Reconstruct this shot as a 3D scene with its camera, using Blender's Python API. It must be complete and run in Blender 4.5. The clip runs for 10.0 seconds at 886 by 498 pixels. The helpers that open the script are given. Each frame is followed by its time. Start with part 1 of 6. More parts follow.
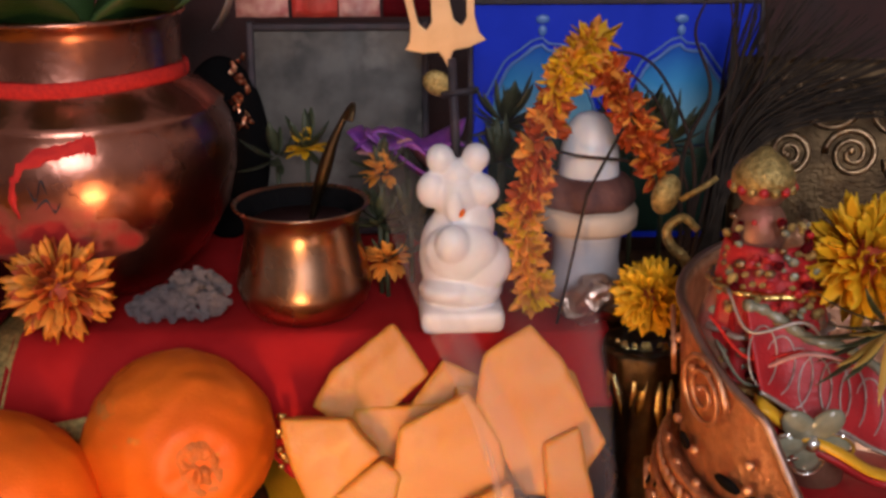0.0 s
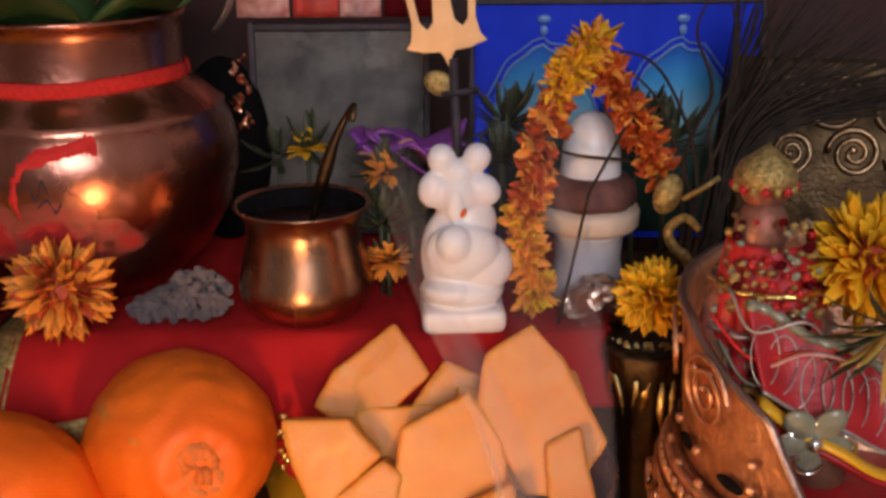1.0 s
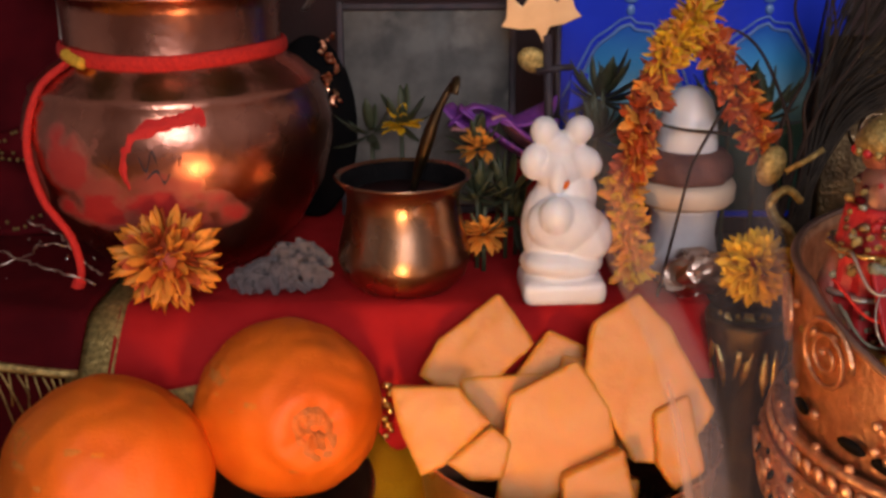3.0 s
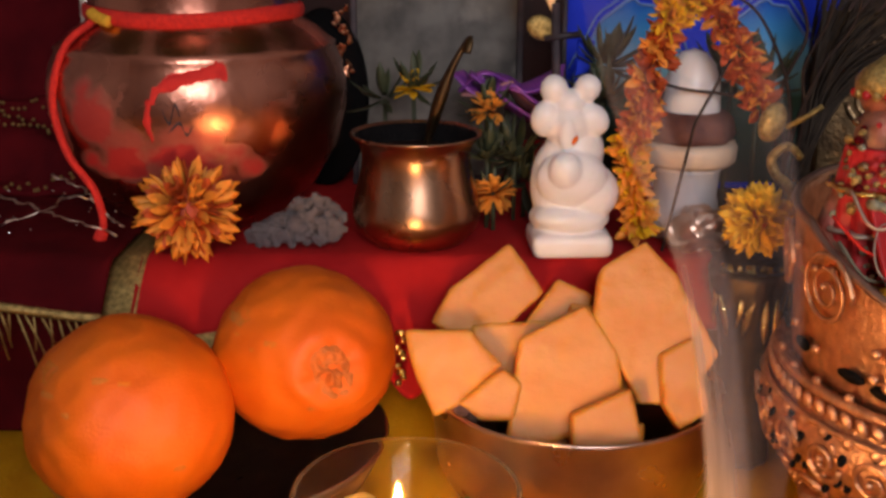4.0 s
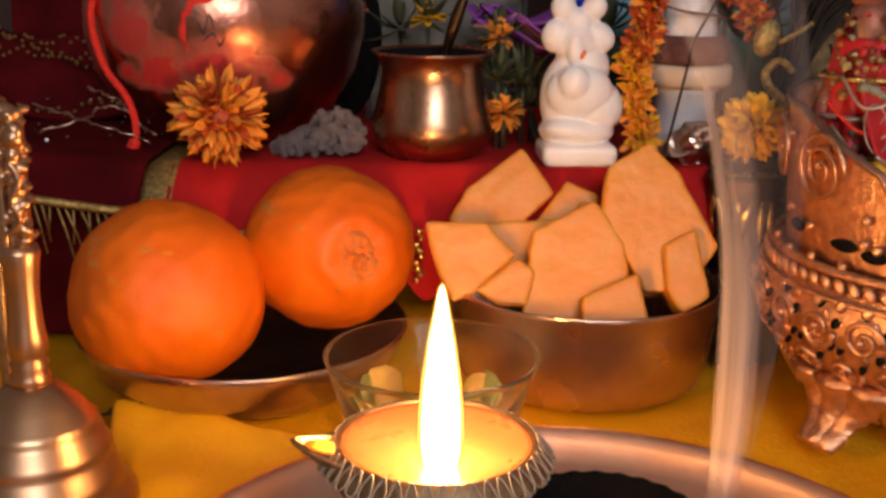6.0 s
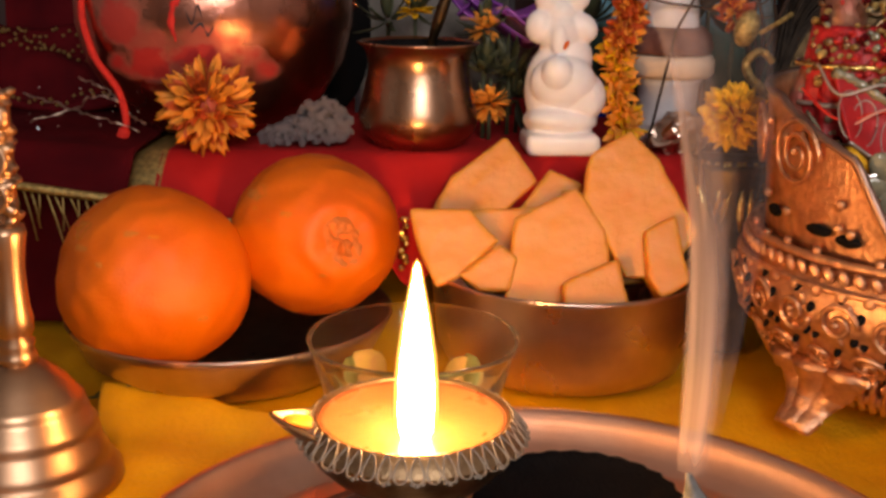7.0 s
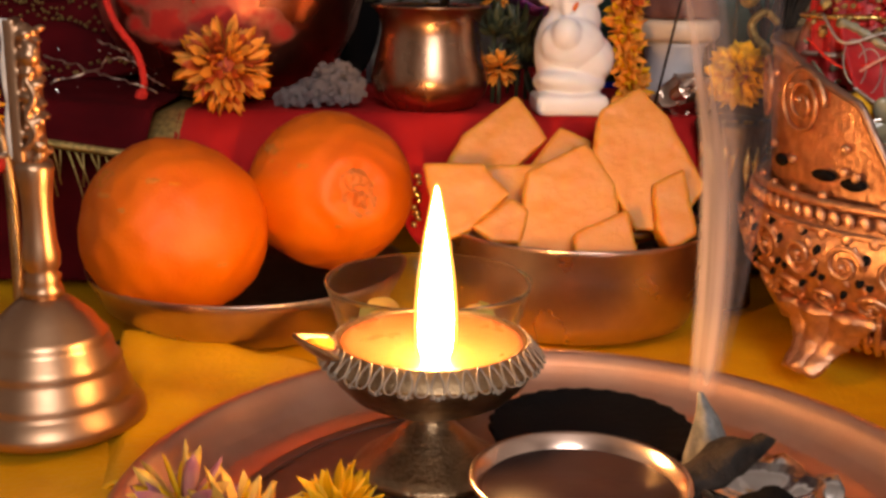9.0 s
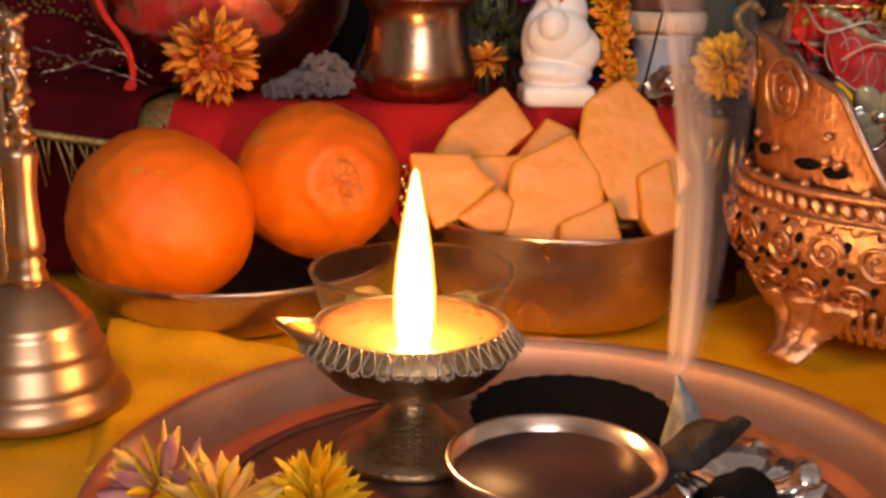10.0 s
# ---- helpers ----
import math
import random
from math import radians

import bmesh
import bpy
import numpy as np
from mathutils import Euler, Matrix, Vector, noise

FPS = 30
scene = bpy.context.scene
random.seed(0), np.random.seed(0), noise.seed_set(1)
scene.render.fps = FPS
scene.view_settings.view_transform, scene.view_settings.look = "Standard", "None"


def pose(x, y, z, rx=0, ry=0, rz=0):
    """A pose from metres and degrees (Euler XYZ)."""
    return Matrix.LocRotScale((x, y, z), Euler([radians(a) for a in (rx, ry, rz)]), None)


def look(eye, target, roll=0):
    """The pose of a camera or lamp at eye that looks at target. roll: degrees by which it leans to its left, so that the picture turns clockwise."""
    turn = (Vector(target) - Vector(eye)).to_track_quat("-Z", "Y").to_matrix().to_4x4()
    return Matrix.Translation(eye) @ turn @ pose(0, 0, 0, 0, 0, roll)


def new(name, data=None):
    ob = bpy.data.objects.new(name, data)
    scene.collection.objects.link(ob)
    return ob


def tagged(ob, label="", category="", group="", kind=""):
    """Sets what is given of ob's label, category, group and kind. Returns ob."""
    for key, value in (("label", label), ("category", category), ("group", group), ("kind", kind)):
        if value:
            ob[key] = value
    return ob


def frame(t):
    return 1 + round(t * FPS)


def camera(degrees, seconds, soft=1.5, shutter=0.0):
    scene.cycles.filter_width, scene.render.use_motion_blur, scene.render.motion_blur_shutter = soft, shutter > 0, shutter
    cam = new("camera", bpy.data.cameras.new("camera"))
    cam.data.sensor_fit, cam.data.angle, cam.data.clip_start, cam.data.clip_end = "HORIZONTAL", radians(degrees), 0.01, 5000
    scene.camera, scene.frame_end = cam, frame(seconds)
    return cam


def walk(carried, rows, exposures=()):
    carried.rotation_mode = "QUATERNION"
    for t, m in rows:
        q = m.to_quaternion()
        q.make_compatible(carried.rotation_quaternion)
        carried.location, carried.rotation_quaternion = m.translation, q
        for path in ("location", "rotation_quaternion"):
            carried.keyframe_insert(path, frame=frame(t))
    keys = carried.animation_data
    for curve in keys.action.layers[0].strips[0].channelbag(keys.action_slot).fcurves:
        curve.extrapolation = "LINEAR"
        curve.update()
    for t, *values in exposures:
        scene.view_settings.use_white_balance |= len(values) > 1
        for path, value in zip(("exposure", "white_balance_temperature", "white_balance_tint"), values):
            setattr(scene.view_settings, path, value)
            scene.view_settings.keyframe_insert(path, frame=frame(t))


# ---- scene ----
cam = camera(43.0, 10.0, soft=3.1)
CAMROWS = [
    (0, (0.07173, -0.23585, 0.27163), (0.06605, 0.14231, 0.14141), -0.39),
    (0.5, (0.07365, -0.23616, 0.27020), (0.06769, 0.14249, 0.14142), -0.37),
    (1, (0.07183, -0.23522, 0.27094), (0.06556, 0.14308, 0.14115), -0.47),
    (1.5, (0.06466, -0.23386, 0.26953), (0.05791, 0.14459, 0.14019), -0.57),
    (2, (0.05421, -0.23483, 0.26733), (0.04606, 0.14376, 0.13848), -0.57),
    (2.5, (0.04410, -0.23699, 0.26564), (0.03288, 0.14131, 0.13615), -0.69),
    (4, (0.02761, -0.26925, 0.23547), (0.01939, 0.11242, 0.11606), 0.09),
    (4.5, (0.03206, -0.28049, 0.22069), (0.02493, 0.10292, 0.10691), 0.30),
    (5, (0.01691, -0.29307, 0.21143), (0.01473, 0.09104, 0.09983), 0.52),
    (5.5, (0.00604, -0.30671, 0.19694), (0.00720, 0.07853, 0.08929), 0.78),
    (6, (0.01054, -0.31500, 0.18707), (0.01112, 0.07066, 0.08092), 0.91),
    (7.5, (0.01897, -0.32668, 0.17769), (0.01895, 0.05980, 0.07457), 0.92),
    (8, (0.01705, -0.33057, 0.17012), (0.01719, 0.05631, 0.06853), 0.93),
    (8.5, (0.01294, -0.33559, 0.16247), (0.01328, 0.05166, 0.06226), 0.94),
    (9, (0.01298, -0.33989, 0.15846), (0.01298, 0.04747, 0.05872), 0.90),
    (9.5, (0.01533, -0.34358, 0.15681), (0.01471, 0.04386, 0.05735), 0.89),
    (10, (0.02007, -0.34331, 0.15397), (0.01930, 0.04421, 0.05484), 0.87),
]
walk(cam, [(t, look(eye, target, roll)) for t, eye, target, roll in CAMROWS], [(0.0, 0.13, 6400, 10), (2.5, 0.13, 6550, 10), (4.0, 0.13, 6850, 10), (6.0, 0.20, 7250, 10), (8.0, 0.22, 7550, 10), (10.0, 0.28, 7550, 10)])

# ---------------------------------------------------------------- light
world = bpy.data.worlds.new("dim_room")
scene.world = world
world.use_nodes = True
wn = world.node_tree
sky = wn.nodes.new("ShaderNodeTexSky")
sky.sky_type = 'NISHITA'
sky.sun_disc = False
sky.sun_elevation = radians(25)
sky.sun_rotation = radians(200)
wn.links.new(sky.outputs[0], wn.nodes["Background"].inputs[0])
wn.nodes["Background"].inputs[1].default_value = 0.06


def area_lamp(name, m, w, h, watts, colour):
    data = bpy.data.lights.new(name, 'AREA')
    data.shape, data.size, data.size_y, data.energy, data.color = 'RECTANGLE', w, h, watts, colour
    ob = new(name, data)
    ob.matrix_world = m
    return ob


WINDOW_X, WINDOW_Z = 0.35, 1.05
for dx in (-0.21, 0.21):
    for dz in (-0.225, 0.225):
        area_lamp("window_daylight", pose(WINDOW_X + dx, -2.09, WINDOW_Z + dz, 90, 0, 0), 0.37, 0.40, 6.8, (0.92, 0.91, 1.0))

# ---------------------------------------------------------------- materials


def mat(name, base, rough=0.6, metal=0.0, second=None, scale=60.0, amount=0.5, bump=0.15, fine=400.0,
        grime=None, grime_at=0.55, sss=0.0, coat=0.0, spec=0.5, per_object=0.0, rough_var=0.12, translucent=0.0):
    m = bpy.data.materials.new(name)
    m.use_nodes = True
    nt = m.node_tree
    b = nt.nodes["Principled BSDF"]
    tc = nt.nodes.new("ShaderNodeTexCoord")
    n1 = nt.nodes.new("ShaderNodeTexNoise")
    n1.inputs["Scale"].default_value, n1.inputs["Detail"].default_value = scale, 5
    n2 = nt.nodes.new("ShaderNodeTexNoise")
    n2.inputs["Scale"].default_value, n2.inputs["Detail"].default_value = fine, 4
    for n in (n1, n2):
        nt.links.new(tc.outputs["Object"], n.inputs["Vector"])
    second = second or tuple(c * 0.62 for c in base)
    mix = nt.nodes.new("ShaderNodeMix")
    mix.data_type = 'RGBA'
    mix.inputs[6].default_value, mix.inputs[7].default_value = (*base, 1), (*second, 1)
    ramp = nt.nodes.new("ShaderNodeMapRange")
    ramp.inputs[1].default_value, ramp.inputs[2].default_value = 0.38, 0.68
    ramp.inputs[4].default_value = amount
    nt.links.new(n1.outputs[0], ramp.inputs[0])
    nt.links.new(ramp.outputs[0], mix.inputs[0])
    colour = mix.outputs[2]
    if grime:
        n3 = nt.nodes.new("ShaderNodeTexNoise")
        n3.inputs["Scale"].default_value, n3.inputs["Detail"].default_value = scale * 0.45, 8
        nt.links.new(tc.outputs["Object"], n3.inputs["Vector"])
        r3 = nt.nodes.new("ShaderNodeMapRange")
        r3.inputs[1].default_value, r3.inputs[2].default_value = grime_at, grime_at + 0.12
        nt.links.new(n3.outputs[0], r3.inputs[0])
        g = nt.nodes.new("ShaderNodeMix")
        g.data_type = 'RGBA'
        g.inputs[7].default_value = (*grime, 1)
        nt.links.new(r3.outputs[0], g.inputs[0])
        nt.links.new(colour, g.inputs[6])
        colour = g.outputs[2]
    if per_object:
        info = nt.nodes.new("ShaderNodeObjectInfo")
        hsv = nt.nodes.new("ShaderNodeHueSaturation")
        pr = nt.nodes.new("ShaderNodeMapRange")
        pr.inputs[3].default_value, pr.inputs[4].default_value = 1 - per_object, 1 + per_object
        nt.links.new(info.outputs["Random"], pr.inputs[0])
        nt.links.new(pr.outputs[0], hsv.inputs["Value"])
        nt.links.new(colour, hsv.inputs["Color"])
        colour = hsv.outputs[0]
    nt.links.new(colour, b.inputs["Base Color"])
    rr = nt.nodes.new("ShaderNodeMapRange")
    rr.inputs[3].default_value, rr.inputs[4].default_value = max(0.03, rough - rough_var), min(1, rough + rough_var)
    nt.links.new(n1.outputs[0], rr.inputs[0])
    nt.links.new(rr.outputs[0], b.inputs["Roughness"])
    b.inputs["Metallic"].default_value = metal
    b.inputs["Specular IOR Level"].default_value = spec
    b.inputs["Coat Weight"].default_value = coat
    b.inputs["Coat Roughness"].default_value = 0.15
    if sss:
        b.inputs["Subsurface Weight"].default_value = sss
        b.inputs["Subsurface Radius"].default_value = (0.008, 0.004, 0.002)
        b.inputs["Subsurface Scale"].default_value = 0.6
    if bump:
        bp = nt.nodes.new("ShaderNodeBump")
        bp.inputs["Strength"].default_value, bp.inputs["Distance"].default_value = bump, 0.0012
        nt.links.new(n2.outputs[0], bp.inputs["Height"])
        nt.links.new(bp.outputs[0], b.inputs["Normal"])
    if translucent:
        tr = nt.nodes.new("ShaderNodeBsdfTranslucent")
        nt.links.new(colour, tr.inputs[0])
        ms = nt.nodes.new("ShaderNodeMixShader")
        ms.inputs[0].default_value = translucent
        nt.links.new(b.outputs[0], ms.inputs[1])
        nt.links.new(tr.outputs[0], ms.inputs[2])
        nt.links.new(ms.outputs[0], nt.nodes["Material Output"].inputs[0])
    return m


def glowing(name, colour, strength):
    m = bpy.data.materials.new(name)
    m.use_nodes = True
    b = m.node_tree.nodes["Principled BSDF"]
    b.inputs["Base Color"].default_value = (0, 0, 0, 1)
    b.inputs["Emission Color"].default_value = (*colour, 1)
    b.inputs["Emission Strength"].default_value = strength
    return m


def clear_glass(name, tint=(0.97, 0.97, 0.94)):
    """Thin glass with a faint greasy film."""
    m = bpy.data.materials.new(name)
    m.use_nodes = True
    b = m.node_tree.nodes["Principled BSDF"]
    b.inputs["Base Color"].default_value = (*tint, 1)
    b.inputs["Transmission Weight"].default_value = 1
    b.inputs["Roughness"].default_value = 0.03
    b.inputs["IOR"].default_value = 1.16
    nt = m.node_tree
    film, mix = nt.nodes.new("ShaderNodeBsdfTranslucent"), nt.nodes.new("ShaderNodeMixShader")
    haze = nt.nodes.new("ShaderNodeTexNoise")
    haze.inputs["Scale"].default_value = 45
    share_of = nt.nodes.new("ShaderNodeMapRange")
    share_of.inputs[3].default_value, share_of.inputs[4].default_value = 0.02, 0.13
    film.inputs[0].default_value = (0.75, 0.66, 0.50, 1)
    nt.links.new(haze.outputs[0], share_of.inputs[0])
    nt.links.new(share_of.outputs[0], mix.inputs[0])
    nt.links.new(b.outputs[0], mix.inputs[1])
    nt.links.new(film.outputs[0], mix.inputs[2])
    nt.links.new(mix.outputs[0], nt.nodes["Material Output"].inputs[0])
    return m


def mantle(name, colour, strength, share_lit):
    """The thin glowing edge of a flame, mostly clear."""
    m = bpy.data.materials.new(name)
    m.use_nodes = True
    nt = m.node_tree
    nt.nodes.remove(nt.nodes["Principled BSDF"])
    e, c, x = nt.nodes.new("ShaderNodeEmission"), nt.nodes.new("ShaderNodeBsdfTransparent"), nt.nodes.new("ShaderNodeMixShader")
    e.inputs[0].default_value, e.inputs[1].default_value = (*colour, 1), strength
    x.inputs[0].default_value = share_lit
    nt.links.new(c.outputs[0], x.inputs[1])
    nt.links.new(e.outputs[0], x.inputs[2])
    nt.links.new(x.outputs[0], nt.nodes["Material Output"].inputs[0])
    return m


def ramp_of(nt, source, stops):
    """A soft curve through (position, value) pairs."""
    r = nt.nodes.new("ShaderNodeValToRGB")
    r.color_ramp.interpolation = 'EASE'
    e = r.color_ramp.elements
    e[0].position, e[0].color = stops[0][0], (stops[0][1],) * 3 + (1,)
    e[1].position, e[1].color = stops[-1][0], (stops[-1][1],) * 3 + (1,)
    for p, v in stops[1:-1]:
        e.new(p).color = (v, v, v, 1)
    nt.links.new(source, r.inputs[0])
    return r.outputs[0]


def smoke_stuff(name, colour, dense, across, along):
    """Thin smoke in a rolled sheet: streaky, dense at one edge, thinning out along its way."""
    m = bpy.data.materials.new(name)
    m.use_nodes = True
    nt = m.node_tree
    nt.nodes.remove(nt.nodes["Principled BSDF"])
    tc = nt.nodes.new("ShaderNodeTexCoord")
    sep = nt.nodes.new("ShaderNodeSeparateXYZ")
    nt.links.new(tc.outputs["UV"], sep.inputs[0])
    mp = nt.nodes.new("ShaderNodeMapping")
    mp.inputs["Scale"].default_value = (2.6, 2.2, 1)
    n = nt.nodes.new("ShaderNodeTexNoise")
    n.inputs["Scale"].default_value, n.inputs["Detail"].default_value, n.inputs["Distortion"].default_value = 1.0, 3, 0.6
    nt.links.new(tc.outputs["UV"], mp.inputs[0])
    nt.links.new(mp.outputs[0], n.inputs["Vector"])
    streak = nt.nodes.new("ShaderNodeMapRange")
    streak.inputs[1].default_value, streak.inputs[2].default_value = 0.3, 0.7
    streak.inputs[3].default_value, streak.inputs[4].default_value = 0.5 * dense, dense
    nt.links.new(n.outputs[0], streak.inputs[0])
    value = streak.outputs[0]
    for out, stops in ((sep.outputs[0], across), (sep.outputs[1], along)):
        mul = nt.nodes.new("ShaderNodeMath")
        mul.operation = 'MULTIPLY'
        nt.links.new(value, mul.inputs[0])
        nt.links.new(ramp_of(nt, out, stops), mul.inputs[1])
        value = mul.outputs[0]
    d = nt.nodes.new("ShaderNodeBsdfDiffuse")
    t = nt.nodes.new("ShaderNodeBsdfTranslucent")
    c = nt.nodes.new("ShaderNodeBsdfTransparent")
    d.inputs[0].default_value = t.inputs[0].default_value = (*colour, 1)
    both, mix = nt.nodes.new("ShaderNodeMixShader"), nt.nodes.new("ShaderNodeMixShader")
    nt.links.new(d.outputs[0], both.inputs[1])
    nt.links.new(t.outputs[0], both.inputs[2])
    nt.links.new(value, mix.inputs[0])
    nt.links.new(c.outputs[0], mix.inputs[1])
    nt.links.new(both.outputs[0], mix.inputs[2])
    nt.links.new(mix.outputs[0], nt.nodes["Material Output"].inputs[0])
    return m


def add_paste(m, patches, colour):
    """Red powder rubbed thinly over metal round z: soft ragged patches (angle, height, half width, half height, strength)."""
    nt = m.node_tree
    b = nt.nodes["Principled BSDF"]
    tc = nt.nodes.new("ShaderNodeTexCoord")
    sep = nt.nodes.new("ShaderNodeSeparateXYZ")
    nt.links.new(tc.outputs["Object"], sep.inputs[0])

    def op(kind, a, c=None):
        node = nt.nodes.new("ShaderNodeMath")
        node.operation = kind
        for i, v in enumerate((a, c)):
            if v is None:
                continue
            if isinstance(v, (int, float)):
                node.inputs[i].default_value = v
            else:
                nt.links.new(v, node.inputs[i])
        return node.outputs[0]

    ragged = nt.nodes.new("ShaderNodeTexNoise")
    ragged.inputs["Scale"].default_value, ragged.inputs["Detail"].default_value = 75, 6
    nt.links.new(tc.outputs["Object"], ragged.inputs["Vector"])
    rub = op('MULTIPLY', op('SUBTRACT', ragged.outputs[0], 0.5), 4.2)
    angle = op('ARCTAN2', sep.outputs[0], op('MULTIPLY', sep.outputs[1], -1.0))
    total = None
    for a0, z0, wa, wz, strength in patches:
        da = op('DIVIDE', op('SUBTRACT', angle, a0), wa)
        dz = op('DIVIDE', op('SUBTRACT', sep.outputs[2], z0), wz)
        inside = op('SUBTRACT', 1.0, op('ADD', op('MULTIPLY', da, da), op('MULTIPLY', dz, dz)))
        mr = nt.nodes.new("ShaderNodeMapRange")
        mr.inputs[1].default_value, mr.inputs[2].default_value, mr.inputs[4].default_value = -0.15, 0.75, strength
        nt.links.new(op('ADD', inside, rub), mr.inputs[0])
        total = mr.outputs[0] if total is None else op('MAXIMUM', total, mr.outputs[0])
    for socket, value in (("Base Color", (*colour, 1)), ("Metallic", 0.0), ("Roughness", 0.62)):
        mix = nt.nodes.new("ShaderNodeMix")
        here = b.inputs[socket]
        if socket == "Base Color":
            mix.data_type = 'RGBA'
            src, dst, out = mix.inputs[6], mix.inputs[7], mix.outputs[2]
        else:
            src, dst, out = mix.inputs[2], mix.inputs[3], mix.outputs[0]
        if here.is_linked:
            nt.links.new(here.links[0].from_socket, src)
        else:
            src.default_value = here.default_value
        dst.default_value = value
        nt.links.new(total, mix.inputs[0])
        nt.links.new(out, here)


def brushed(name, base, rough, second, lines=900.0):
    """Turned metal: fine rings along z over blotchy tarnish."""
    m = mat(name, base, rough, 1.0, second, 45, 0.75, 0.0, rough_var=0.10)
    nt = m.node_tree
    tc = nt.nodes.new("ShaderNodeTexCoord")
    mp = nt.nodes.new("ShaderNodeMapping")
    mp.inputs["Scale"].default_value = (6, 6, lines)
    n = nt.nodes.new("ShaderNodeTexNoise")
    n.inputs["Scale"].default_value, n.inputs["Detail"].default_value = 1.0, 3
    bp = nt.nodes.new("ShaderNodeBump")
    bp.inputs["Strength"].default_value, bp.inputs["Distance"].default_value = 0.12, 0.0004
    nt.links.new(tc.outputs["Object"], mp.inputs["Vector"])
    nt.links.new(mp.outputs[0], n.inputs["Vector"])
    nt.links.new(n.outputs[0], bp.inputs["Height"])
    nt.links.new(bp.outputs[0], nt.nodes["Principled BSDF"].inputs["Normal"])
    return m



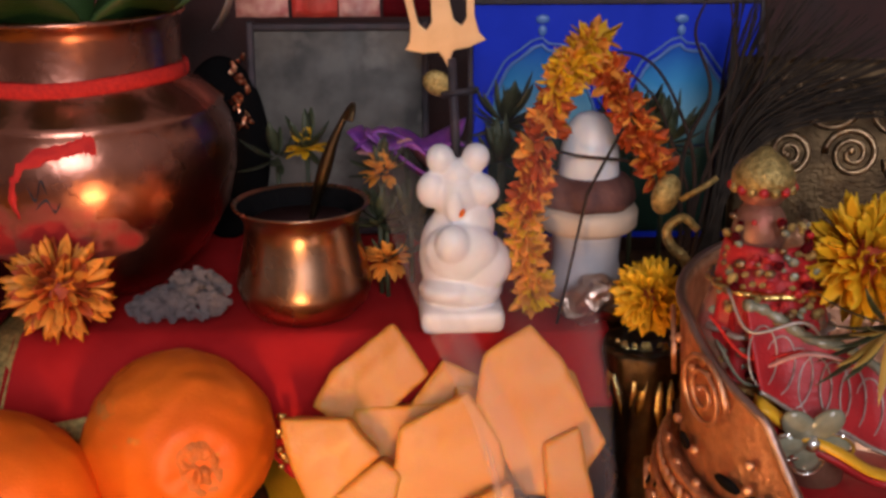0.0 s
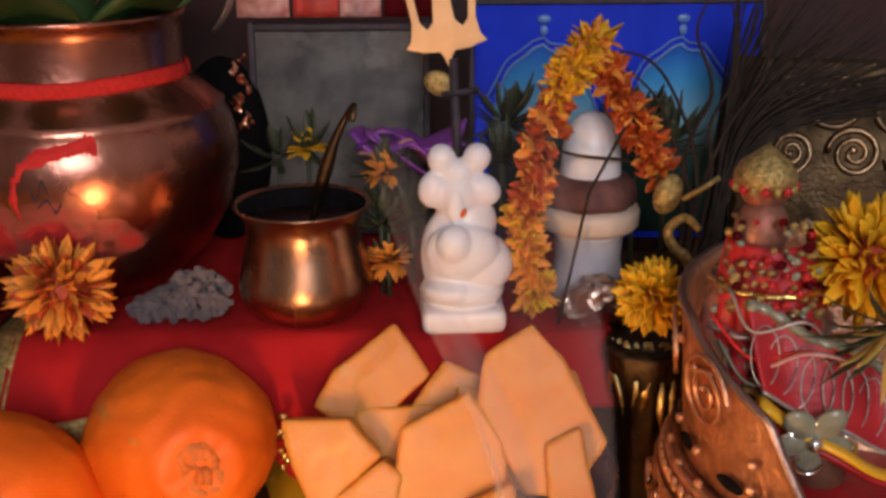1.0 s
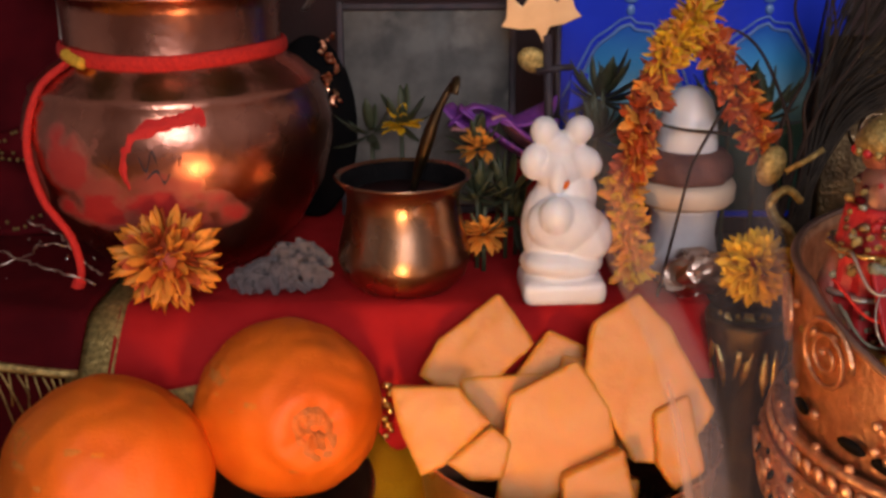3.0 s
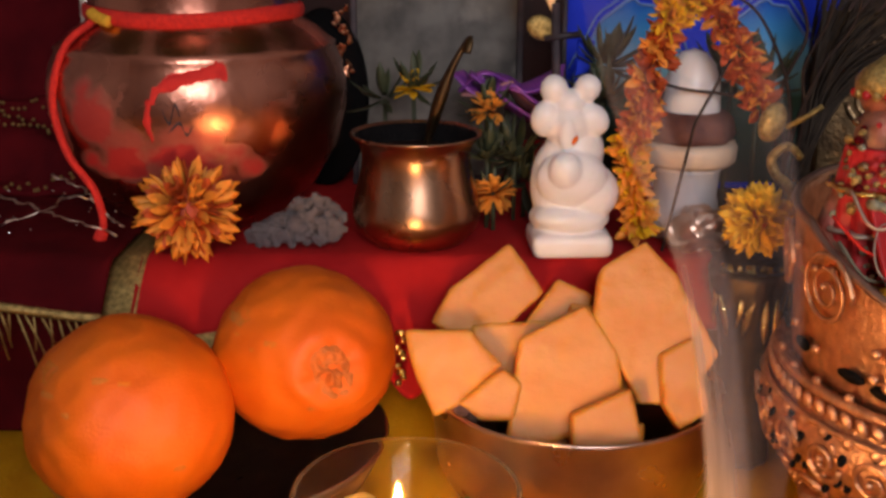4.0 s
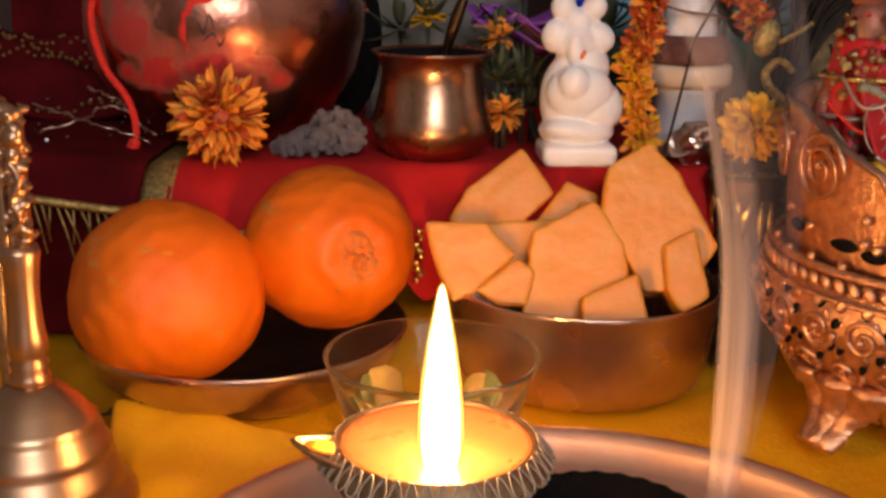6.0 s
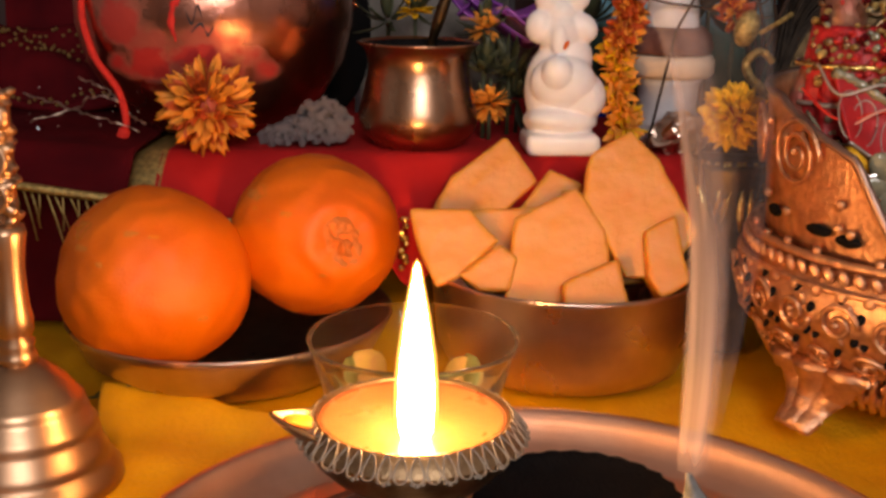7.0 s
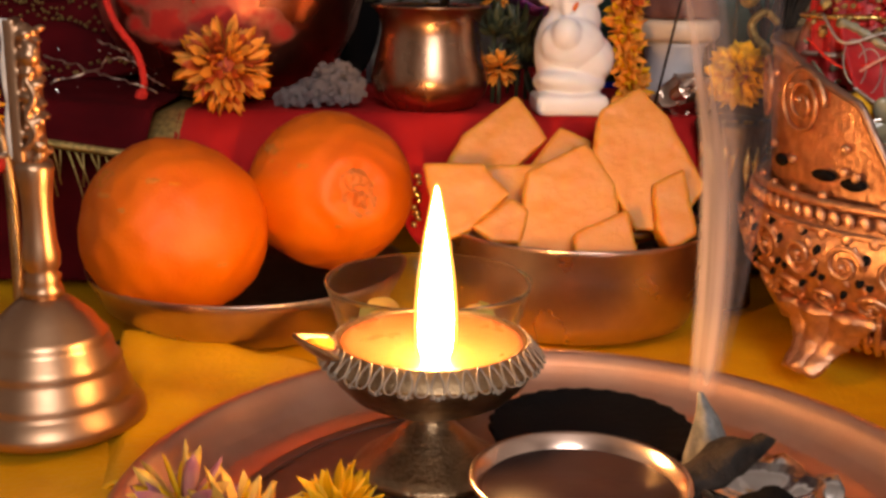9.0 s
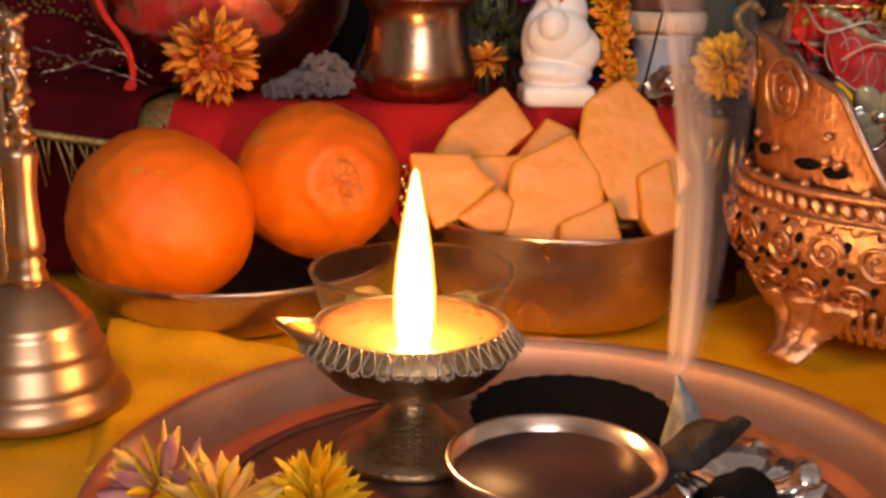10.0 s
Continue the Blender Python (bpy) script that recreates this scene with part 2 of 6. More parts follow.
M = dict(
    yellow_cloth=mat("yellow_satin_cloth", (0.84, 0.40, 0.016), 0.42, 0, (0.66, 0.25, 0.009), 30, 0.7, 0.5, 420, spec=0.4),
    red_cloth=mat("red_velvet_cloth", (0.42, 0.010, 0.011), 0.85, 0, (0.30, 0.005, 0.007), 55, 0.6, 0.35, 1600, spec=0.2),
    dark_red_cloth=mat("maroon_cloth", (0.085, 0.0035, 0.006), 0.85, 0, (0.035, 0.002, 0.004), 40, 0.7, 0.35, 1400, spec=0.06),
    gold_trim=mat("gold_brocade", (0.62, 0.44, 0.16), 0.42, 0.75, (0.22, 0.16, 0.05), 420, 0.9, 0.9, 700),
    gold=mat("gilt_foil", (0.85, 0.58, 0.20), 0.25, 1.0, (0.55, 0.33, 0.08), 160, 0.6, 0.5, 500),
    brass=brushed("turned_brass", (0.54, 0.33, 0.20), 0.36, (0.36, 0.20, 0.12)),
    old_brass=mat("old_brass", (0.44, 0.30, 0.17), 0.34, 1.0, (0.20, 0.125, 0.07), 130, 0.8, 0.35, 700),
    copper=brushed("polished_copper", (0.75, 0.36, 0.21), 0.24, (0.42, 0.17, 0.10)),
    dark_copper=mat("tarnished_copper", (0.40, 0.265, 0.22), 0.36, 0.9, (0.25, 0.155, 0.125), 38, 0.8, 0.25, 500, grime=(0.17, 0.105, 0.085), grime_at=0.58),
    kalash=mat("copper_pot_skin", (0.58, 0.235, 0.160), 0.27, 1.0, (0.31, 0.125, 0.092), 30, 0.8, 0.2, 260, grime=(0.20, 0.075, 0.055), grime_at=0.56, rough_var=0.09),
    bright_copper=brushed("scoured_copper", (0.90, 0.55, 0.41), 0.36, (0.74, 0.40, 0.28)),
    chased_copper=mat("chased_copper", (0.74, 0.41, 0.245), 0.38, 0.92, (0.42, 0.20, 0.11), 180, 0.8, 0.7, 420),
    lota=brushed("dull_copper_brass", (0.52, 0.31, 0.20), 0.28, (0.27, 0.145, 0.09)),
    dark_brass=mat("blackened_brass", (0.11, 0.07, 0.035), 0.45, 1.0, (0.04, 0.025, 0.015), 90, 0.9, 0.5, 500),
    blemish=mat("dull_skin_blemish", (0.52, 0.17, 0.035), 0.9, 0, (0.70, 0.18, 0.02), 260, 0.9, 0.4, 600, spec=0.1),
    gilt=mat("plain_gilt", (0.82, 0.52, 0.27), 0.45, 0.6, (0.66, 0.38, 0.18), 60, 0.7, 0.1, 500),
    pale_leaf=mat("pale_green_leaf", (0.36, 0.34, 0.09), 0.55, 0, (0.24, 0.26, 0.07), 120, 0.7, 0.2, 500, translucent=0.2),
    steel=brushed("brushed_steel", (0.68, 0.49, 0.41), 0.29, (0.46, 0.30, 0.23)),
    tray_steel=brushed("dark_steel", (0.58, 0.43, 0.35), 0.3, (0.38, 0.26, 0.20)),
    silver=mat("bright_silver", (0.92, 0.89, 0.86), 0.17, 1.0, (0.62, 0.58, 0.55), 80, 0.5, 0.12, 300),
    orange_peel=mat("orange_peel", (0.70, 0.140, 0.007), 0.50, 0, (0.56, 0.085, 0.004), 24, 0.8, 0.22, 800, grime=(0.40, 0.19, 0.06), grime_at=0.67, sss=0.06, spec=0.35),
    navel=mat("navel_scar", (0.40, 0.115, 0.022), 0.7, 0, (0.62, 0.135, 0.012), 150, 0.9, 0.8, 600),
    melon=mat("melon_flesh", (0.63, 0.268, 0.046), 0.46, 0, (0.60, 0.212, 0.030), 45, 0.6, 0.18, 700, sss=0.75, spec=0.4, per_object=0.12),
    marble=mat("white_marble", (0.80, 0.78, 0.79), 0.38, 0, (0.70, 0.62, 0.60), 60, 0.5, 0.08, 500, sss=0.1),
    cream_stone=mat("cream_stone", (0.66, 0.52, 0.40), 0.5, 0, (0.5, 0.38, 0.28), 60, 0.6, 0.2, 500),
    grey_marble=mat("grey_white_marble", (0.55, 0.53, 0.55), 0.4, 0, (0.38, 0.37, 0.40), 45, 0.7, 0.1, 500),
    sandal=mat("dried_sandal_paste", (0.10, 0.035, 0.03), 0.7, 0, (0.2, 0.08, 0.06), 120, 0.7, 0.6, 500),
    vermilion=mat("vermilion_paste", (0.62, 0.018, 0.012), 0.75, 0, (0.48, 0.01, 0.01), 160, 0.8, 0.6, 800),
    vermilion_smear=mat("smeared_vermilion", (0.50, 0.03, 0.02), 0.55, 0.2, (0.38, 0.10, 0.07), 70, 0.9, 0.4, 400),
    thread=mat("red_sacred_thread", (0.68, 0.02, 0.01), 0.8, 0, (0.45, 0.01, 0.01), 500, 0.7, 0.8, 900),
    yellow_thread=mat("yellow_thread", (0.80, 0.42, 0.03), 0.8, 0, None, 500, 0.5, 0.8, 900),
    petal=mat("orange_yellow_petal", (0.88, 0.29, 0.025), 0.6, 0, (0.86, 0.44, 0.09), 120, 0.8, 0.1, 500, per_object=0.18, translucent=0.2),
    petal_in=mat("rust_inner_petal", (0.48, 0.055, 0.008), 0.6, 0, (0.62, 0.12, 0.012), 120, 0.8, 0.1, 500, per_object=0.2, translucent=0.2),
    yellow_petal=mat("yellow_petal", (0.90, 0.52, 0.014), 0.6, 0, (0.86, 0.45, 0.01), 120, 0.7, 0.1, 500, per_object=0.14, translucent=0.2),
    pale_petal=mat("pale_yellow_petal", (0.80, 0.52, 0.11), 0.6, 0, (0.66, 0.28, 0.12), 120, 0.8, 0.1, 500, per_object=0.15, translucent=0.25),
    mauve_petal=mat("mauve_petal", (0.55, 0.20, 0.24), 0.6, 0, (0.70, 0.42, 0.25), 120, 0.8, 0.1, 500, per_object=0.15, translucent=0.25),
    purple=mat("purple_tinsel", (0.30, 0.06, 0.34), 0.4, 0.2, (0.14, 0.04, 0.30), 200, 0.8, 0.4, 500),
    leaf=mat("dull_green_leaf", (0.040, 0.052, 0.024), 0.55, 0, (0.07, 0.065, 0.028), 90, 0.7, 0.3, 400, per_object=0.2),
    mango_leaf=mat("dark_mango_leaf", (0.045, 0.10, 0.025), 0.4, 0, (0.03, 0.07, 0.02), 60, 0.7, 0.3, 400, per_object=0.15),
    twig=mat("dark_twig", (0.030, 0.018, 0.014), 0.8, 0, (0.055, 0.034, 0.025), 160, 0.6, 0.4, 500, spec=0.15),
    feather=mat("dark_peacock_barbs", (0.030, 0.023, 0.019), 0.7, 0.0, (0.06, 0.044, 0.032), 160, 0.7, 0.3, 500, spec=0.1),
    crystal=mat("rock_salt_crystal", (0.27, 0.225, 0.225), 0.14, 0, (0.10, 0.08, 0.08), 220, 0.7, 0.7, 500, spec=0.6),
    # Charred black; also the painted shade of the throne's openings.
    soot_and_shade=mat("char_and_shade_black", (0.005, 0.0045, 0.005), 0.85, 0, (0.010, 0.008, 0.008), 120, 0.6, 0.6, 600, spec=0.08),
    dark_paste=mat("dark_liquid", (0.034, 0.015, 0.016), 0.42, 0, (0.055, 0.026, 0.026), 70, 0.6, 0.12, 200, spec=0.12),
    char_bark=mat("charred_bark", (0.035, 0.024, 0.018), 0.7, 0, (0.010, 0.008, 0.007), 150, 0.9, 0.8, 600, spec=0.25),
    ash=mat("grey_incense_ash", (0.26, 0.26, 0.25), 0.85, 0, (0.08, 0.08, 0.08), 160, 0.9, 0.8, 500),
    ghee=mat("melted_ghee", (0.24, 0.082, 0.034), 0.30, 0, (0.18, 0.056, 0.02), 60, 0.6, 0.10, 300, sss=0.2),
    wick=mat("burnt_wick", (0.10, 0.04, 0.05), 0.9, 0, (0.02, 0.01, 0.01), 300, 0.8, 0.8, 900),
    enamel=mat("cream_enamel", (0.30, 0.25, 0.20), 0.45, 0.2, (0.40, 0.32, 0.24), 300, 0.7, 0.4, 700),
    wood=mat("dark_wood", (0.09, 0.045, 0.025), 0.55, 0, (0.05, 0.022, 0.012), 40, 0.8, 0.4, 200),
    wall=mat("dim_plaster", (0.66, 0.60, 0.56), 0.85, 0, (0.56, 0.50, 0.46), 3, 0.6, 0.2, 60),
    floor=mat("stone_floor", (0.30, 0.24, 0.2), 0.5, 0, (0.22, 0.17, 0.14), 5, 0.7, 0.2, 40),
    backcloth=mat("brown_black_backcloth", (0.035, 0.016, 0.014), 0.85, 0, (0.07, 0.022, 0.018), 24, 0.8, 0.4, 500),
    picture_grey=mat("aged_grey_picture", (0.125, 0.108, 0.090), 0.6, 0, (0.030, 0.025, 0.021), 42, 1.0, 0.15, 260, grime=(0.24, 0.215, 0.185), grime_at=0.54),
    frame_dark=mat("dark_frame_lacquer", (0.022, 0.016, 0.020), 0.65, 0, (0.07, 0.04, 0.05), 120, 0.7, 0.3, 300),
    glass=clear_glass("clear_glass"),
    # Polished silver edge; the pale base colour stands in for the window's reflection.
    reflection_silver=mat("silver_painted_bright", (0.84, 0.80, 0.75), 0.48, 0.35, (0.60, 0.55, 0.50), 160, 0.7, 0.3, 500),
    bowl_metal=brushed("worn_tinned_copper", (0.86, 0.66, 0.55), 0.22, (0.62, 0.42, 0.33)),
    pearl=mat("clear_bead", (0.27, 0.26, 0.18), 0.08, 0.0, (0.16, 0.16, 0.10), 240, 0.6, 0.1, 500, spec=0.8),
    red_silk=mat("red_silk", (0.50, 0.014, 0.018), 0.45, 0, (0.28, 0.008, 0.012), 120, 0.7, 0.3, 700),
    yellow_ribbon=mat("yellow_ribbon", (0.88, 0.46, 0.02), 0.4, 0, (0.75, 0.33, 0.01), 80, 0.5, 0.2, 700),
    silver_thread=mat("silver_lace_thread", (0.55, 0.48, 0.42), 0.4, 0.7, (0.35, 0.28, 0.24), 400, 0.6, 0.3, 700),
    idol_brass=mat("painted_idol", (0.26, 0.14, 0.085), 0.5, 0.5, (0.40, 0.10, 0.08), 90, 0.9, 0.4, 400),
    pink_silk=mat("pink_print", (0.66, 0.36, 0.30), 0.7, 0, (0.45, 0.12, 0.12), 170, 0.9, 0.2, 500),
    flame=glowing("flame_glow", (1.0, 0.52, 0.205), 350.0),
    smoke=smoke_stuff("incense_smoke", (0.95, 0.78, 0.78), 0.80, ((0, 0), (0.18, 0.85), (0.38, 0.66), (0.6, 0.76), (0.82, 0.5), (1, 0)), ((0, 0.35), (0.05, 1.0), (0.45, 0.7), (0.75, 0.42), (1, 0.0))),
    smoke_veil=smoke_stuff("thin_smoke_veil", (0.92, 0.78, 0.78), 0.20, ((0, 0), (0.3, 0.7), (0.62, 0.45), (0.9, 0.9), (1, 0)), ((0, 0.2), (0.15, 0.8), (0.6, 0.75), (1, 0.0))),
    flame_mantle=mantle("flame_mantle", (1.0, 0.42, 0.08), 3.5, 0.4),
    tinsel=mat("gold_tinsel", (0.92, 0.76, 0.34), 0.22, 1.0, (0.55, 0.42, 0.12), 600, 0.8, 0.6, 900),
)

add_paste(M["kalash"], ((-0.50, 0.062, 0.26, 0.017, 0.85), (-0.10, 0.040, 0.62, 0.0095, 0.95), (0.32, 0.036, 0.30, 0.0080, 0.9), (-0.30, 0.050, 0.30, 0.011, 0.6), (0.12, 0.050, 0.22, 0.007, 0.45), (-0.95, 0.052, 0.25, 0.020, 0.6)), (0.40, 0.009, 0.010))

# ---------------------------------------------------------------- builders


def finish(bm, smooth=True):
    bmesh.ops.recalc_face_normals(bm, faces=bm.faces)
    for f in bm.faces:
        f.smooth = smooth
    return bm


def part(name, bm, material, parent=None, label="", m=None, smooth=True):
    me = bpy.data.meshes.new(name)
    finish(bm, smooth).to_mesh(me)
    bm.free()
    me.materials.append(M[material])
    ob = new(name, me)
    if parent:
        ob.parent = parent
    if m is not None:
        ob.matrix_local = m
    if label:
        ob["label"] = label
    return ob


def share(name, me, parent, m, label=""):
    """One more piece on a mesh that other pieces use too."""
    ob = new(name, me)
    ob.parent = parent
    ob.matrix_local = m
    if label:
        ob["label"] = label
    return ob


def thing(name, label, category, m, group="", kind=""):
    ob = new(name)
    ob.empty_display_size = 0.01
    ob.matrix_world = m
    return tagged(ob, label, category, group, kind)


def lathe(profile, seg=64, bm=None, wobble=0.0, freq=3):
    """Turns a closed-off outline of (radius, height) round z."""
    bm = bm or bmesh.new()
    rings = []
    for r, z in profile:
        if r < 1e-6:
            rings.append([bm.verts.new((0, 0, z))])
        else:
            ring = []
            for k in range(seg):
                a = 2 * math.pi * k / seg
                rr = r * (1 + wobble * math.sin(freq * a + 40 * z))
                ring.append(bm.verts.new((rr * math.cos(a), rr * math.sin(a), z)))
            rings.append(ring)
    for lo, hi in zip(rings, rings[1:]):
        if len(lo) == 1 and len(hi) == 1:
            continue
        for k in range(seg):
            j = (k + 1) % seg
            if len(lo) == 1:
                bm.faces.new((lo[0], hi[j], hi[k]))
            elif len(hi) == 1:
                bm.faces.new((lo[k], lo[j], hi[0]))
            else:
                bm.faces.new((lo[k], lo[j], hi[j], hi[k]))
    return bm


def smooth_line(points, steps=6):
    """Catmull-Rom through a few points."""
    pts = [Vector(p) for p in points]
    pts = [2 * pts[0] - pts[1], *pts, 2 * pts[-1] - pts[-2]]
    out = []
    for a, b, c, d in zip(pts, pts[1:], pts[2:], pts[3:]):
        for s in range(steps):
            t = s / steps
            out.append(0.5 * (2 * b + (c - a) * t + (2 * a - 5 * b + 4 * c - d) * t * t + (3 * b - a - 3 * c + d) * t ** 3))
    return out + [pts[-2]]


def tube(points, radius, seg=8, bm=None, flat=1.0):
    """A round (or flattened) rod along points; radius is a number or a function of 0..1."""
    bm = bm or bmesh.new()
    pts = [Vector(p) for p in points]
    rings = []
    side = None
    for n, p in enumerate(pts):
        d = (pts[min(n + 1, len(pts) - 1)] - pts[max(n - 1, 0)]).normalized()
        if side is None:
            side = d.cross(Vector((0, 0, 1)) if abs(d.z) < 0.9 else Vector((1, 0, 0))).normalized()
        side = (side - d * side.dot(d)).normalized()
        up = d.cross(side)
        r = radius(n / (len(pts) - 1)) if callable(radius) else radius
        rings.append([bm.verts.new(p + side * (r * math.cos(2 * math.pi * k / seg)) + up * (r * flat * math.sin(2 * math.pi * k / seg))) for k in range(seg)])
    for lo, hi in zip(rings, rings[1:]):
        for k in range(seg):
            bm.faces.new((lo[k], lo[(k + 1) % seg], hi[(k + 1) % seg], hi[k]))
    bm.faces.new(rings[0][::-1])
    bm.faces.new(rings[-1])
    return bm


def block(w, d, h, bevel=0.0, seg=2, bm=None, at=(0, 0, 0)):
    bm = bm or bmesh.new()
    made = bmesh.ops.create_cube(bm, size=1.0, matrix=Matrix.Translation(at) @ Matrix.Diagonal((w, d, h, 1)))
    if bevel:
        edges = {e for v in made["verts"] for e in v.link_edges}
        bmesh.ops.bevel(bm, geom=list(edges), offset=bevel, segments=seg, affect='EDGES', profile=0.6)
    return bm


def blob(at, size, bm=None, sub=3, turn=None):
    bm = bm or bmesh.new()
    m = Matrix.Translation(at) @ (turn or Matrix()) @ Matrix.Diagonal((*size, 1))
    bmesh.ops.create_icosphere(bm, subdivisions=sub, radius=1.0, matrix=m)
    return bm


def sheet(fn, nu, nv, thick=0.0, bm=None):
    """A cloth from fn(u, v), with thickness downwards along its normal when asked."""
    bm = bm or bmesh.new()
    g = [[bm.verts.new(fn(i / nu, j / nv)) for j in range(nv + 1)] for i in range(nu + 1)]
    for i in range(nu):
        for j in range(nv):
            bm.faces.new((g[i][j], g[i + 1][j], g[i + 1][j + 1], g[i][j + 1]))
    if thick:
        bm.normal_update()
        bmesh.ops.solidify(bm, geom=list(bm.faces), thickness=thick)
    return bm


def petal_mesh(name, material, length, width, cup=0.25, curl=0.2, rows=4):
    """A pointed spoon-shaped petal along +z, with thickness."""
    bm = bmesh.new()
    front = []
    for n in range(rows + 1):
        t = n / rows
        w = width * 0.5 * (0.28 + 1.05 * math.sin(math.pi * min(1, 0.12 + 0.8 * t)) ** 1.2) * (1 if t < 0.999 else 0.16)
        y = curl * length * t * t
        front.append([bm.verts.new((-w, y + cup * w, length * t)), bm.verts.new((0, y, length * t)), bm.verts.new((w, y + cup * w, length * t))])
    for lo, hi in zip(front, front[1:]):
        for k in range(2):
            bm.faces.new((lo[k], lo[k + 1], hi[k + 1], hi[k]))
    bm.normal_update()
    bmesh.ops.solidify(bm, geom=list(bm.faces), thickness=width * 0.06)
    me = bpy.data.meshes.new(name)
    finish(bm).to_mesh(me)
    bm.free()
    me.materials.append(M[material])
    return me


def petal_ball(parent, meshes, radius, rnd, count, cover=1.0, name="petal"):
    """Petals spread over a ball by the golden angle, longest outside."""
    for n in range(count):
        z = 1 - cover * 2 * (n + 0.5) / count
        a = n * 2.399963 + rnd.uniform(-0.25, 0.25)
        r = math.sqrt(max(0, 1 - z * z))
        d = Vector((r * math.cos(a), r * math.sin(a), z)) + Vector([rnd.uniform(-0.16, 0.16) for _ in range(3)])
        d.normalize()
        q = d.to_track_quat('Z', 'Y').to_matrix().to_4x4()
        s = rnd.uniform(0.82, 1.12)
        share(name, meshes[n % len(meshes)], parent,
              Matrix.Translation(d * radius * 0.38) @ q @ pose(0, 0, 0, 0, 0, rnd.uniform(0, 360)) @ Matrix.Diagonal((s, s, s * rnd.uniform(0.9, 1.1), 1)))

# ---------------------------------------------------------------- the room and the altar
SHELF = 0.086
R = random.Random(7)


def slab(name, lo, hi, material, label):
    size = [b - a for a, b in zip(lo, hi)]
    ob = part(name, block(*size), material, None, m=Matrix.Translation([(a + b) / 2 for a, b in zip(lo, hi)]), smooth=False)
    return tagged(ob, label, name.split("_")[0], kind="structure")


slab("floor", (-2.0, -2.1, -0.78), (2.0, 1.1, -0.72), "floor", "dim stone floor of the room")
slab("ceiling", (-2.0, -2.1, 1.9), (2.0, 1.1, 1.96), "wall", "plain plaster ceiling of the room")
slab("wall_north", (-2.0, 1.0, -0.72), (2.0, 1.1, 1.9), "wall", "plain plaster wall behind the altar")
slab("wall_east", (2.0, -2.1, -0.72), (2.1, 1.1, 1.9), "wall", "plain plaster side wall")
slab("wall_west", (-2.1, -2.1, -0.72), (-2.0, 1.1, 1.9), "wall", "plain plaster side wall")
WL, WR, WB, WT = WINDOW_X - 0.45, WINDOW_X + 0.45, WINDOW_Z - 0.5, WINDOW_Z + 0.5
slab("wall_south", (-2.0, -2.2, -0.72), (2.0, -2.1, WB), "wall", "plaster wall below the window")
slab("wall_south", (-2.0, -2.2, WT), (2.0, -2.1, 1.9), "wall", "plaster wall above the window")
slab("wall_south", (-2.0, -2.2, WB), (WL, -2.1, WT), "wall", "plaster wall beside the window")
slab("wall_south", (WR, -2.2, WB), (2.0, -2.1, WT), "wall", "plaster wall beside the window")
window = tagged(new("window_1"), "wooden window with four panes", "window", kind="structure")
window.location = (WINDOW_X, -2.12, WINDOW_Z)
for w, h, x, z in ((0.9, 0.05, 0, -0.475), (0.9, 0.05, 0, 0.475), (0.05, 0.9, -0.425, 0), (0.05, 0.9, 0.425, 0), (0.04, 0.9, 0, 0), (0.8, 0.04, 0, 0)):
    part("frame_bar", block(w, 0.05 + 0.002 * (w > h), h, 0.004), "wood", window, m=Matrix.Translation((x, 0, z)))

table = thing("altar_table", "dark wooden altar table under the cloths", "table", pose(0, 0.2, -0.728))
part("tabletop", block(1.1, 0.86, 0.03, 0.004), "wood", table, m=pose(0, 0, 0.7))
for x in (-0.5, 0.5):
    for y in (-0.38, 0.38):
        part("leg", block(0.05, 0.05, 0.685, 0.004), "wood", table, m=pose(x, y, 0.3425))


def yellow_cloth(u, v):
    x, y = -0.5 + u, -0.22 + 0.76 * v
    z = 0.0014 * math.sin(23 * x + 9 * y) + 0.0013 * math.sin(57 * y - 31 * x) + 0.0020 * noise.noise((x * 18, y * 22, 0.3))
    return (x, y, z - 0.003)


tagged(part("altar_cloth", sheet(yellow_cloth, 110, 84, 0.0012), "yellow_cloth"), "yellow satin cloth spread over the altar table", "cloth")

def cloth_fold(u, v):
    """A second thickness of the cloth, folded over in front of the fruit dish."""
    bx, by = -0.1185 + 0.098 * u, 0.1015 - 0.030 * u + 0.004 * math.sin(5 * u)
    fx, fy = -0.098 + 0.078 * u, -0.020
    x, y = bx + (fx - bx) * v, by + (fy - by) * v
    z = 0.0012 + 0.0062 * math.exp(-(v / 0.16) ** 2) * (1 - 0.5 * u) - 0.0035 * v + 0.0005 * math.sin(19 * u + 7 * v) * (1 - v) + 0.0012 * noise.noise((u * 5, v * 7, 3.3))
    return (x, y, max(z, -0.0015) - 0.007 * max(0, 1 - u / 0.12) * min(1, max(0, v - 0.12) / 0.2))


tagged(part("folded_cloth", sheet(cloth_fold, 60, 50, 0.0012), "yellow_cloth"), "folded-over layer of the yellow satin cloth", "cloth")

# low stool that lifts the back row
stool = thing("low_stool", "low wooden stool draped in red cloth", "stool", pose(0.012, 0.33, 0))
part("seat", block(0.24, 0.272, 0.012, 0.002), "wood", stool, m=pose(0, 0, SHELF - 0.0085))
for x in (-0.105, 0.105):
    for y in (-0.085, 0.12):
        part("leg", block(0.022, 0.022, SHELF - 0.016, 0.002), "wood", stool, m=pose(x, y, (SHELF - 0.016) / 2))

STOOL_L, STOOL_R, STOOL_F = -0.112, 0.134, 0.192


